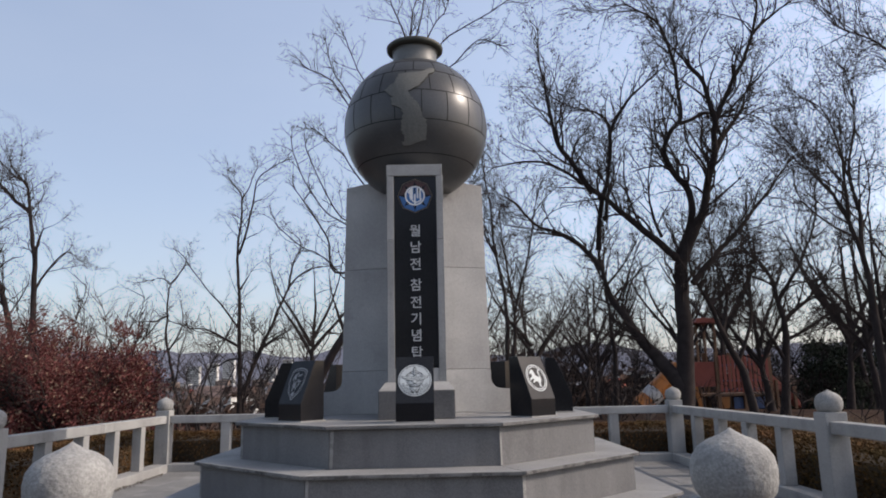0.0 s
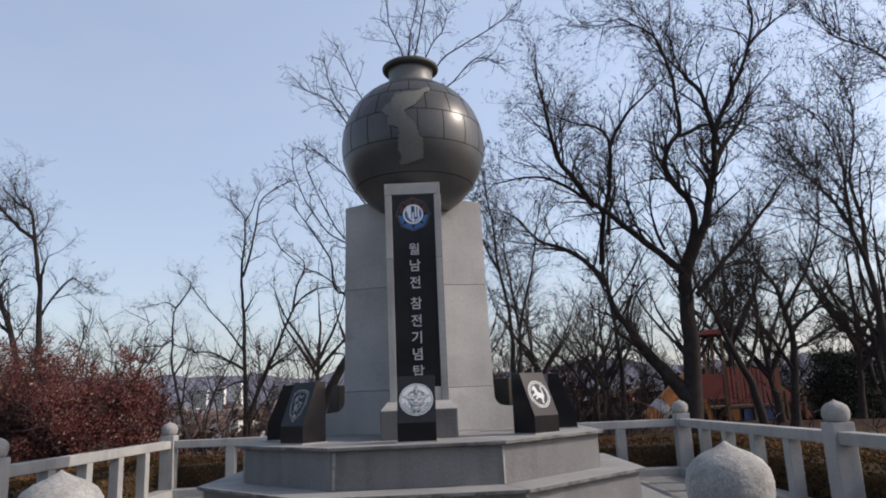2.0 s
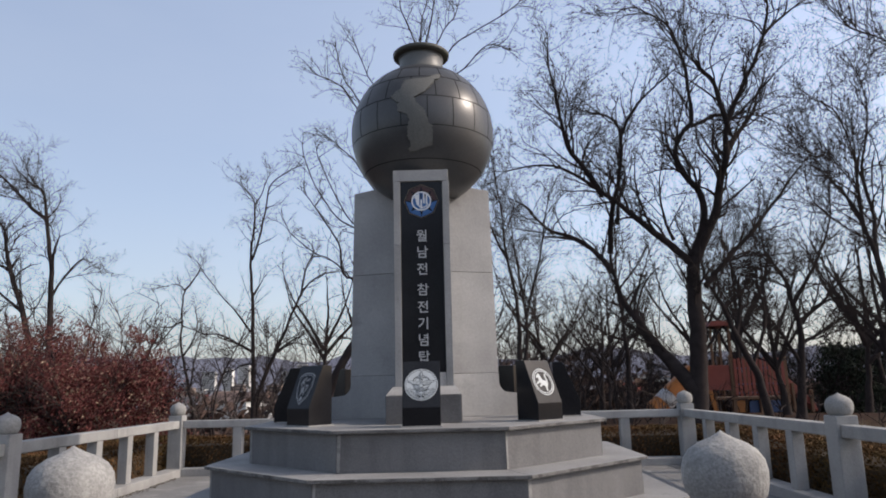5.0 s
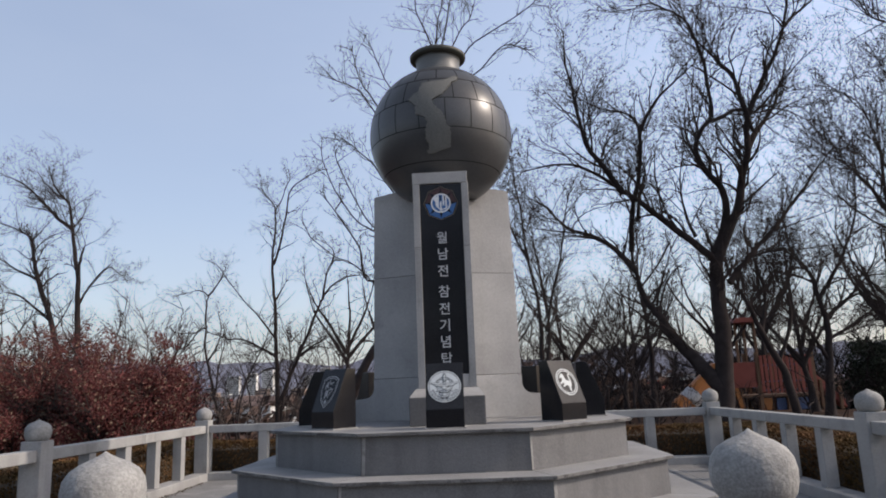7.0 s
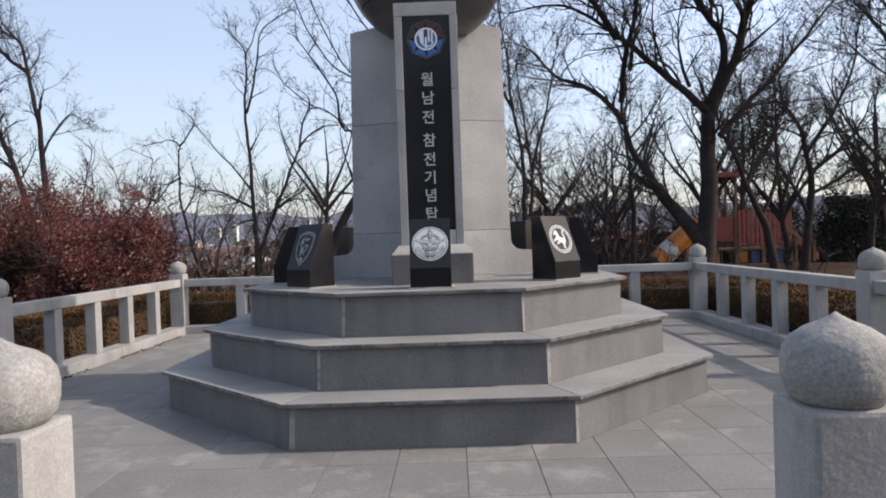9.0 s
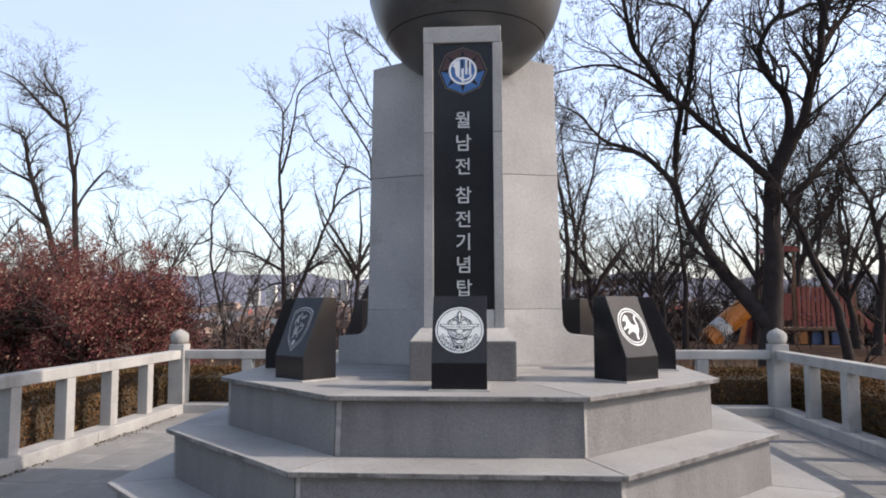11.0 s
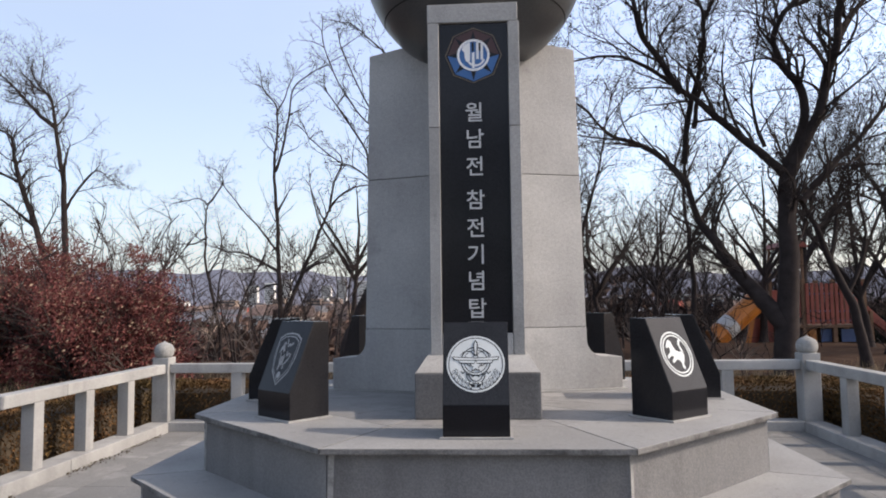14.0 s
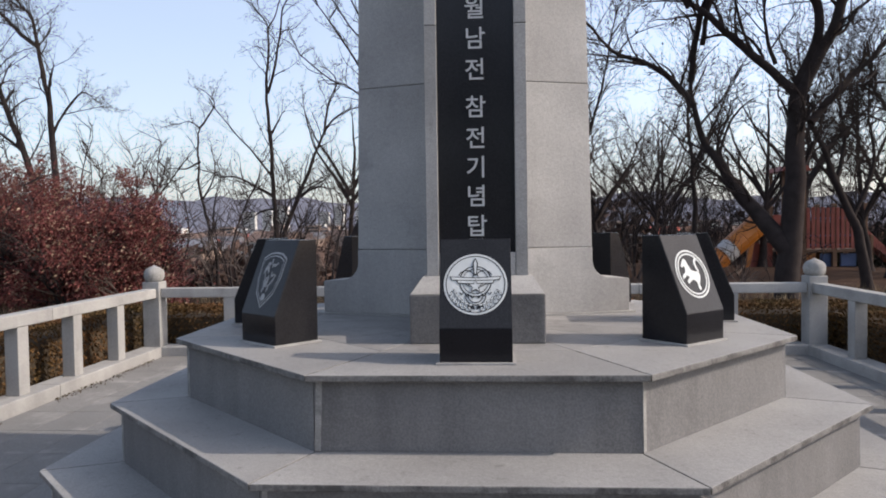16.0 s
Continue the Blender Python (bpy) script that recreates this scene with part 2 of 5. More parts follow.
ORANGE = material("orange_plastic", (0.333, 0.103, 0.012), (0.394, 0.133, 0.019), 0.4, 3, 40, 0.03)
GREY_PLASTIC = material("grey_plastic", (0.36, 0.36, 0.37), (0.45, 0.45, 0.46), 0.4, 3, 40, 0.03)
TIMBER = material("weathered_timber", (0.120, 0.064, 0.038), (0.180, 0.098, 0.056), 0.8, 4, 40, 0.3)
BLUE_PANEL = material("blue_panel", (0.03, 0.06, 0.14), (0.05, 0.08, 0.18), 0.5, 4, 40, 0.05)
WALL_WHITE = material("white_render", (0.55, 0.54, 0.51), (0.68, 0.67, 0.64), 0.9, 0.3, 3, 0.0, per_object=0.25)
WALL_BRICK = material("brown_render", (0.24, 0.17, 0.14), (0.34, 0.26, 0.21), 0.9, 0.3, 3, 0.0, per_object=0.25)
ROOF_GREY = material("grey_roof", (0.13, 0.13, 0.15), (0.22, 0.22, 0.24), 0.8, 0.3, 3, 0.0, per_object=0.3)
ROOF_BROWN = material("brown_roof", (0.10, 0.065, 0.055), (0.17, 0.115, 0.095), 0.85, 0.3, 3, 0.0, per_object=0.3)
ROOF_RED = material("red_roof", (0.33, 0.07, 0.05), (0.42, 0.10, 0.07), 0.7, 0.3, 3, 0.0, per_object=0.2)
ROOF_BLUE = material("blue_roof", (0.10, 0.22, 0.42), (0.14, 0.28, 0.50), 0.6, 0.3, 3, 0.0, per_object=0.2)
GLASS_DARK = material("dark_window", (0.03, 0.035, 0.045), (0.05, 0.055, 0.065), 0.15, 1, 5, 0.0)


# ---------------------------------------------------------------- mesh helpers
def part(name, bm, mat, parent=None, label=""):
    """Links a bmesh as one mesh object under parent."""
    me = bpy.data.meshes.new(name)
    bm.normal_update()
    bm.to_mesh(me)
    bm.free()
    me.materials.append(mat)
    ob = new(name, me)
    ob.parent = parent
    return tagged(ob, label)


def raw(name, verts, faces, mat, parent=None, label="", smooth=False):
    me = bpy.data.meshes.new(name)
    me.from_pydata(verts, [], faces)
    me.materials.append(mat)
    if smooth:
        me.polygons.foreach_set("use_smooth", [True] * len(me.polygons))
    ob = new(name, me)
    ob.parent = parent
    return tagged(ob, label)


def thing(name, label, category, at=(0, 0, 0), turn=0, group="", kind=""):
    ob = new(name)
    ob.matrix_basis = pose(*at, 0, 0, turn)
    ob.empty_display_size = 0.1
    return tagged(ob, label, category, group, kind)


def bevelled(bm, width, segments=2):
    if width:
        bmesh.ops.bevel(bm, geom=[e for e in bm.edges if e.calc_face_angle(0) > 0.5], offset=width, segments=segments, profile=0.6, affect="EDGES", clamp_overlap=True)
    return bm


def block(cx, cy, cz, sx, sy, sz, bevel=0.006, bm=None):
    """A box about a centre, its edges rounded."""
    own = bmesh.new()
    bmesh.ops.create_cube(own, size=1, matrix=Matrix.Translation((cx, cy, cz)) @ Matrix.Diagonal((sx, sy, sz, 1)))
    bevelled(own, bevel)
    return merge(bm, own)


def merge(bm, own):
    if bm is None:
        return own
    me = bpy.data.meshes.new("tmp")
    own.to_mesh(me)
    own.free()
    bm.from_mesh(me)
    bpy.data.meshes.remove(me)
    return bm


def prism(points, direction, bevel=0.0, bm=None):
    """A polygon of 3D points pushed along a direction."""
    own = bmesh.new()
    f = own.faces.new([own.verts.new(p) for p in points])
    res = bmesh.ops.extrude_face_region(own, geom=[f])
    bmesh.ops.translate(own, verts=[g for g in res["geom"] if isinstance(g, bmesh.types.BMVert)], vec=direction)
    bmesh.ops.recalc_face_normals(own, faces=own.faces)
    bevelled(own, bevel)
    return merge(bm, own)


def lathe(profile, steps=32, wobble=0.0, seed=0):
    """A turned body from (radius, height) pairs."""
    bm = bmesh.new()
    rings = []
    for r, z in profile:
        ring = []
        for k in range(steps):
            a = 2 * math.pi * k / steps
            rr = r
            if wobble:
                rr *= 1 + wobble * noise.noise((3 * math.cos(a) + seed, 3 * math.sin(a), 6 * z))
            ring.append(bm.verts.new((rr * math.cos(a), rr * math.sin(a), z)))
        rings.append(ring)
    for lo, hi in zip(rings, rings[1:]):
        for k in range(steps):
            bm.faces.new((lo[k], lo[(k + 1) % steps], hi[(k + 1) % steps], hi[k]))
    bm.faces.new(list(reversed(rings[0])))
    bm.faces.new(rings[-1])
    for f in bm.faces:
        f.smooth = len(f.verts) == 4
    return bm


# ---------------------------------------------------------------- ground
def ground_height(x, y):
    r = math.hypot(x, y)
    z = -0.07
    if y < -5.34 and abs(x) < 30:
        z = -0.07 - 0.26 * min(1.0, (-5.34 - y) / 0.6)
    if r > 5.0:
        z += 0.05 * noise.noise((x * 0.35, y * 0.35, 0)) * min(1.0, (r - 6) if r > 6 else 0)
    edge = 17 + (8 if x > 4 else 0)
    if r > edge:
        s = min(1.0, (r - edge) / 55)
        z -= 7.6 * s * s * (3 - 2 * s)
        z += 0.5 * noise.noise((x * 0.05, y * 0.05, 3)) * min(1, (r - edge) / 10)
    return z


def build_ground():
    radii = [0.01, 3, 4.5, 5.0, 5.2, 5.5, 5.8, 6.2, 6.8, 7.5, 8.5, 9.5, 10.5, 12, 13.5, 15, 17, 19, 22, 25, 29, 34, 40, 48, 58, 70, 90, 120, 170, 250, 400, 700, 1200, 2000, 3200, 4600]
    steps = 120
    verts, faces = [], []
    for r in radii:
        for k in range(steps):
            a = 2 * math.pi * k / steps
            x, y = r * math.cos(a), r * math.sin(a)
            verts.append((x, y, ground_height(x, y)))
    for i in range(len(radii) - 1):
        for k in range(steps):
            a, b = i * steps + k, i * steps + (k + 1) % steps
            faces.append((a, b, b + steps, a + steps))
    tagged(raw("ground", verts, faces, SOIL, smooth=True), "dry winter grass and bare soil falling away to the valley", "ground", kind="structure")


build_ground()


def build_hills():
    """Two low ridges far beyond the town, their haze painted into the colour."""
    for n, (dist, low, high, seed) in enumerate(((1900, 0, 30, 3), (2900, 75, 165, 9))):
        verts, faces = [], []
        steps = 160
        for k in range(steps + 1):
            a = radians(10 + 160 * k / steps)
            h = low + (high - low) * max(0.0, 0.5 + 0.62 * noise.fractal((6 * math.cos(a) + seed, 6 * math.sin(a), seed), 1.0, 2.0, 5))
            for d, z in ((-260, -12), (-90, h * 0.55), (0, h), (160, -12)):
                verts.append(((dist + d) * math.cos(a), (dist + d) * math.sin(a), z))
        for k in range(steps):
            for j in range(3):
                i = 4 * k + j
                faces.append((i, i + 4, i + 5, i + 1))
        tagged(raw("backdrop", verts, faces, (HILL, FAR_HILL)[n], smooth=True), "wooded ridge beyond the town, haze painted in as blue-grey", "hill", kind="structure")


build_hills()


# ---------------------------------------------------------------- fence round the terrace
XL, XR, YB, YF = -4.24, 4.04, 4.26, -5.19
POST_H = 0.95


def stone_post(seed):
    post = thing("stone_post", "pale granite fence post with a pointed bud finial", "post", group="fence posts")
    part("shaft", block(0, 0, POST_H / 2, 0.22, 0.22, POST_H, 0.012), GRANITE_FENCE, post)
    prof = [(0.085, 0.0), (0.099, 0.006), (0.116, 0.03), (0.124, 0.062), (0.126, 0.098), (0.120, 0.132), (0.102, 0.160), (0.072, 0.181), (0.036, 0.196), (0.013, 0.209), (0.001, 0.218)]
    fin = part("finial", lathe(prof, 40, 0.03, seed), GRANITE_FINIAL, post, "rough granite bud, weathered and lichen-spotted")
    fin.location = (0, 0, POST_H - 0.002)
    return post


first_post = stone_post(1)
POSTS = [(XL, YB), (XR, YB), (XL, -0.24), (XR, -0.39), (-0.93, YF), (1.095, YF), (XL, YF), (XR, YF)]
for k, (px, py) in enumerate(POSTS):
    if k == 0:
        first_post.matrix_basis = pose(px, py, 0, 0, 0, 0)
    else:
        copy_thing(first_post, pose(px, py, 0, 0, 0, 90 * k))


def stone_fence(x0, y0, x1, y1, n, label):
    """A rail and a kerb between two posts, with n upright balusters."""
    a, b = Vector((x0, y0, 0)), Vector((x1, y1, 0))
    length = (b - a).length - 0.22
    run = thing("stone_fence", label, "fence", at=tuple((a + b) / 2), turn=math.degrees(math.atan2(y1 - y0, x1 - x0)), group="terrace fence runs")
    pieces = max(1, round(length / 2.3))
    for k in range(pieces):
        c = -length / 2 + (k + 0.5) * length / pieces
        part("rail", block(c, 0, 0.805, length / pieces - 0.004, 0.15, 0.12, 0.012), GRANITE_FENCE, run)
        part("kerb", block(c, 0, 0.045, length / pieces - 0.006, 0.26, 0.15, 0.014), GRANITE_FENCE, run)
    src = None
    for k in range(n):
        if src is None:
            src = part("baluster", block(0, 0, 0.432, 0.15, 0.13, 0.626, 0.008), GRANITE_FENCE, run)
            ob = src
        else:
            ob = new("baluster", src.data)
            ob.parent = run
        ob.location = (-length / 2 + (k + 1) * length / (n + 1), 0, 0)
    return run


stone_fence(XL, -0.24, XL, YB, 4, "pale granite fence run with four balusters beside the hedge")
stone_fence(XR, -0.39, XR, YB, 4, "grey granite fence run with four balusters, shaded")
stone_fence(XL, YB, XR, YB, 8, "long granite fence run with eight balusters behind the monument")
stone_fence(XL, YF, XL, -0.24, 4, "pale granite fence run with four balusters")
stone_fence(XR, YF, XR, -0.39, 4, "pale granite fence run with four balusters")
stone_fence(XL, YF, -0.93, YF, 3, "granite fence run beside the entrance opening")
stone_fence(1.095, YF, XR, YF, 3, "granite fence run beside the entrance opening")


# ---------------------------------------------------------------- stepped octagonal platform
def octagon(apothem):
    c = apothem / math.cos(math.pi / 8)
    return [Vector((c * math.cos(radians(22.5 + 45 * k)), c * math.sin(radians(22.5 + 45 * k)), 0)) for k in range(8)]


TIERS = ((2.345, 0.0, 0.325), (2.02, 0.325, 0.655), (1.70, 0.655, 0.99))
platform = thing("stone_platform", "three-stepped octagonal platform of grey granite slabs", "platform")
for n, (apo, z0, z1) in enumerate(TIERS):
    over, thick = 0.055, 0.028
    outer, body = octagon(apo), octagon(apo - over)
    inner_apo = TIERS[n + 1][0] - 0.11 if n < 2 else 1.13
    inner = octagon(inner_apo)
    core = octagon(apo - over - 0.03)
    part("core", prism([Vector((p.x, p.y, z0)) for p in core], (0, 0, z1 - z0 - thick - 0.002)), JOINT, platform)
    for k in range(8):
        p, q = body[k], body[(k + 1) % 8]
        inw = -(p + q).normalized()
        u = (q - p).normalized() * 0.002
        quad = [p + u, q - u, q - u + inw * 0.028 - u * 6, p + u + inw * 0.028 + u * 6]
        # the riser colour already carries some of the shade below the coping
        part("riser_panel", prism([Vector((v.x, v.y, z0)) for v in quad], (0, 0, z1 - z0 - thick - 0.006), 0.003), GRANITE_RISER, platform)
        out, side = -inw * 0.0025, (q - p).normalized()
        w0 = 0.022 + 0.016 * ((3 * k + 5 * n) % 4) / 3
        strip = [p + side * 0.001 + out, p + side * w0 + out, p + side * w0 - out * 2, p + side * 0.001 - out * 2]
        part("corner_mortar", prism([Vector((v.x, v.y, z0 + 0.004)) for v in strip], side * (0.010 if k % 2 else -0.004) + Vector((0, 0, z1 - z0 - thick - 0.014))), MORTAR, platform, "pale smeared corner mortar")
        p, q, r, s = outer[k], outer[(k + 1) % 8], inner[(k + 1) % 8], inner[k]
        u = (q - p).normalized() * 0.0025
        quad = [p + u, q - u, r - u, s + u]
        slab = part("coping_slab", prism([Vector((v.x, v.y, z1 - thick)) for v in quad], (0, 0, thick), 0.005), COPING, platform)
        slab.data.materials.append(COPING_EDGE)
        # edge faces take the darker, patchily stained material; tops keep COPING
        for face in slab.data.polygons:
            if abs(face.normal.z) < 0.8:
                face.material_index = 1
# inner paving of the top step, two slabs to a side
ring_a, ring_b = octagon(1.127), octagon(0.3)
for k in range(8):
    p, q, r, t = ring_a[k], ring_a[(k + 1) % 8], ring_b[(k + 1) % 8], ring_b[k]
    u = (q - p).normalized() * 0.002
    for a, b, c, d in ((p + u, (p + q) / 2 - u, (r + t) / 2 - u, t + u), ((p + q) / 2 + u, q - u, r - u, (r + t) / 2 + u)):
        part("top_slab", prism([Vector((v.x, v.y, 0.962)) for v in (a, b, c, d)], (0, 0, 0.0275), 0.003), GRANITE, platform)

# ---------------------------------------------------------------- the monument
TOP3 = 0.99
monument = thing("war_monument", "granite pylon with black inscribed panel and dark stone globe", "monument", at=(0, 0, TOP3))


def at_base(z):
    return z - TOP3


def wing(side):
    """One of the two rear wings, in three courses, with a curved foot."""
    def along(d, across, z):
        ax = Vector((side * math.cos(radians(17)), math.sin(radians(17)), 0))
        no = Vector((-side * math.sin(radians(17)), math.cos(radians(17)), 0))
        c = ax * d + no * across
        return Vector((c.x, c.y, z))
    half = 0.14
    grip = 0.16
    shift = along(0, 0.20, 0) + Vector((-0.035, 0, 0))
    courses = ((at_base(1.448), at_base(2.552), 0.862, 0.842, 0.0), (at_base(2.555), at_base(3.505), 0.842, 0.823, 0.07))
    for z0, z1, l0, l1, rise in courses:
        pts = [along(grip, -half, z0), along(l0, -half, z0), along(l1, -half, z1), along(grip, -half, z1 + rise)]
        part("wing_course", prism([q + shift for q in pts], along(0, 2 * half, 0), 0.006), WING_STONE, monument)
    foot, top = 1.14, at_base(1.225)
    pts = [along(grip, -half, 0.012), along(foot, -half, 0.012), along(foot, -half, top), along(foot - 0.155, -half, top + 0.012)]
    for k in range(1, 7):
        a = radians(90 * k / 6)
        pts.append(along(foot - 0.155 - 0.12 * math.sin(a), -half, top + 0.012 + 0.12 * (1 - math.cos(a))))
    pts += [along(0.866, -half, at_base(1.445)), along(grip, -half, at_base(1.445))]
    part("wing_foot", prism([q + shift for q in pts], along(0, 2 * half, 0), 0.005), WING_STONE, monument)
    pl = [along(grip, -half - 0.03, 0), along(foot + 0.03, -half - 0.03, 0), along(foot + 0.03, half + 0.03, 0), along(grip, half + 0.03, 0)]
    part("footing", prism([q + shift for q in pl], (0, 0, 0.012)), GRANITE_FENCE, monument)


wing(1)
wing(-1)
part("hub", prism([Vector((0.27 * math.cos(radians(30 + 60 * k)), 0.24 + 0.27 * math.sin(radians(30 + 60 * k)), 0.0)) for k in range(6)], (0, 0, at_base(3.515))), GRANITE, monument)
FY = -0.66
# front fin: a frame round the black panel, in courses
part("fin_core", block(0, (FY + 0.03) / 2 + 0.12, at_base(3.38) / 2, 0.540, -FY + 0.21, at_base(3.38), 0.004), GRANITE, monument)
for sx in (-1, 1):
    for z0, z1 in ((1.32, 2.70), (2.703, 3.354)):
        part("frame_post", block(sx * 0.2465, FY + 0.03, at_base((z0 + z1) / 2), 0.069, 0.06, z1 - z0, 0.004), GRANITE_FENCE, monument)
part("frame_head", block(-0.005, FY + 0.20, at_base(3.414), 0.556, 0.40, 0.118, 0.006), GRANITE_FENCE, monument)
part("frame_sill", block(0, FY + 0.03, at_base(1.385), 0.42, 0.056, 0.13, 0.004), GRANITE_FENCE, monument)
panel = part("black_panel", block(0, FY + 0.034, at_base(2.40), 0.421, 0.03, 1.90, 0.002), BLACK, monument, "polished black stone panel with pale carved letters")
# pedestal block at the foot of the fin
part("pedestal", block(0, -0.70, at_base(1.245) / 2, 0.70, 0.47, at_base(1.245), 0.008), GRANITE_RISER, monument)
cap = bmesh.new()
b0 = [cap.verts.new(p) for p in ((-0.345, -0.93, 0), (0.345, -0.93, 0), (0.345, -0.47, 0), (-0.345, -0.47, 0))]
b1 = [cap.verts.new(p) for p in ((-0.30, -0.70, 0.075), (0.30, -0.70, 0.075), (0.30, -0.47, 0.075), (-0.30, -0.47, 0.075))]
for k in range(4):
    cap.faces.new((b0[k], b0[(k + 1) % 4], b1[(k + 1) % 4], b1[k]))
cap.faces.new(b1)
cap.faces.new(list(reversed(b0)))
bmesh.ops.translate(cap, verts=cap.verts, vec=(0, 0, at_base(1.247)))
part("pedestal_cap", cap, GRANITE_FENCE, monument)

# inscription
for ch, z in zip("월남전참전기념탑", (2.785, 2.62, 2.45, 2.245, 2.075, 1.915, 1.755, 1.59)):
    cu = bpy.data.curves.new("letter", "FONT")
    cu.body, cu.size, cu.align_x, cu.align_y, cu.extrude, cu.offset = ch, 0.128, "CENTER", "CENTER", 0.003, 0.0008
    cu.materials.append(LETTER)
    ob = new("letter", cu)
    ob.parent = monument
    ob.matrix_basis = pose(0.0, FY + 0.0175, at_base(z), 90, 0, 0)


def flat_shape(name, points, mat, parent, y, thick=0.004, label=""):
    """A thin plate in the x-z plane, its face at y."""
    return part(name, prism([Vector((px, y, pz)) for px, pz in points], (0, thick, 0)), mat, parent, label)


def ring_shape(name, r0, r1, cx, cz, mat, parent, y, steps=40, a0=0, a1=360, thick=0.004, sx=1.0):
    bm = bmesh.new()
    full = abs(a1 - a0) >= 360
    n = steps
    V = []
    for k in range(n if full else n + 1):
        a = radians(a0 + (a1 - a0) * k / n)
        c, s = math.cos(a), math.sin(a)
        V.append([bm.verts.new((cx + sx * r * c, yy, cz + r * s)) for r in (r0, r1) for yy in (y, y + thick)])
    m = len(V)
    for k in range(m if full else m - 1):
        a, b = V[k], V[(k + 1) % m]
        for i, j in ((0, 2), (2, 3), (3, 1), (1, 0)):
            bm.faces.new((a[i], b[i], b[j], a[j]))
    bmesh.ops.recalc_face_normals(bm, faces=bm.faces)
    return part(name, bm, mat, parent)


def circle(cx, cz, rx, rz=None, n=36):
    return [(cx + rx * math.cos(2 * math.pi * k / n), cz + (rz or rx) * math.sin(2 * math.pi * k / n)) for k in range(n)]


EY, EZ = FY + 0.0155, at_base(3.15)
oct8 = [(0.175 * math.sin(radians(45 * k)), 0.175 * math.cos(radians(45 * k))) for k in range(8)]
for k in range(8):
    a, b = oct8[k], oct8[(k + 1) % 8]
    low = k in (2, 3, 4, 5)
    q = [(0.93 * a[0], EZ + 0.93 * a[1]), (0.93 * b[0], EZ + 0.93 * b[1]), (0.45 * b[0], EZ + 0.45 * b[1]), (0.45 * a[0], EZ + 0.45 * a[1])]
    flat_shape("emblem_field", [((p[0]) * 0.97, p[1]) for p in q], BLUE_PAINT if low else RED_PAINT, monument, EY + 0.001)
    o = [(1.0 * a[0], EZ + a[1]), (b[0], EZ + b[1]), (0.965 * b[0], EZ + 0.965 * b[1]), (0.965 * a[0], EZ + 0.965 * a[1])]
    flat_shape("emblem_border", o, GOLD_PAINT, monument, EY)
    m2 = ((a[0]) * 0.9, (a[1]) * 0.9)
    pe = (a[1] * 0.16, -a[0] * 0.16)
    flat_shape("emblem_ray", [(m2[0], EZ + m2[1]), (pe[0] + 0.3 * a[0], EZ + pe[1] + 0.3 * a[1]), (-pe[0] + 0.3 * a[0], EZ - pe[1] + 0.3 * a[1])], BLACK, monument, EY - 0.001)
flat_shape("emblem_disc", circle(0, EZ, 0.099), BLUE_PAINT, monument, EY - 0.003, 0.006)
ring_shape("emblem_ring", 0.086, 0.100, 0, EZ, WHITE_PAINT, monument, EY - 0.005)
# a white hooked stroke and upright bars, the middle ones capped dark
flat_shape("emblem_hook", [(-0.060, EZ + 0.060), (-0.030, EZ + 0.078), (-0.020, EZ + 0.080), (-0.020, EZ - 0.030), (-0.028, EZ - 0.044), (-0.044, EZ - 0.040), (-0.052, EZ - 0.020), (-0.056, EZ + 0.020), (-0.072, EZ + 0.034)], WHITE_PAINT, monument, EY - 0.0045)
flat_shape("emblem_bar", [(-0.009, EZ - 0.082), (0.007, EZ - 0.082), (0.007, EZ + 0.020), (-0.009, EZ + 0.012)], WHITE_PAINT, monument, EY - 0.0046)
for bx, z0, z1, top in ((0.026, -0.026, 0.030, 0.080), (0.052, -0.030, 0.036, 0.068)):
    flat_shape("emblem_bar", [(bx - 0.008, EZ + z0), (bx + 0.008, EZ + z0), (bx + 0.008, EZ + top), (bx - 0.008, EZ + top)], WHITE_PAINT, monument, EY - 0.0044)
for bx, z0, z1 in ((-0.003, 0.024, 0.080), (0.039, 0.026, 0.074)):
    flat_shape("emblem_notch", [(bx - 0.006, EZ + z0), (bx + 0.006, EZ + z0), (bx + 0.006, EZ + z1), (bx - 0.006, EZ + z1)], BLACK_HONED, monument, EY - 0.0047)
ring_shape("emblem_wave", 0.046, 0.058, 0.014, EZ - 0.014, WHITE_PAINT, monument, EY - 0.0048, 20, 200, 345)

# the globe jar
GR, GZ = 0.795, at_base(4.09)
prof = [(GR * math.sin(radians(a)), -GR * math.cos(radians(a))) for a in range(28, 158, 3)]
globe = part("globe", lathe(prof, 72), DARK_GLOBE, monument, "polished dark grey stone globe with thin joints")
globe.location = (0.0, 0.06, GZ)
neck = part("neck", lathe([(0.30, 0.70), (0.264, 0.745), (0.25, 0.80), (0.25, 0.90), (0.262, 0.945)], 48), NECK_STONE, globe, "grey stone collar")
part("rim", lathe([(0.25, 0.935), (0.30, 0.94), (0.320, 0.955), (0.323, 0.985), (0.305, 1.0), (0.24, 0.995)], 48), RIM_STONE, globe, "mossy dark stone rim")


def on_globe(lon, lat, r=GR):
    """A point of the globe: degrees right of the front, and above the middle."""
    lo, la = radians(lon), radians(lat)
    return Vector((r * math.cos(la) * math.sin(lo), -r * math.cos(la) * math.cos(lo), r * math.sin(la)))


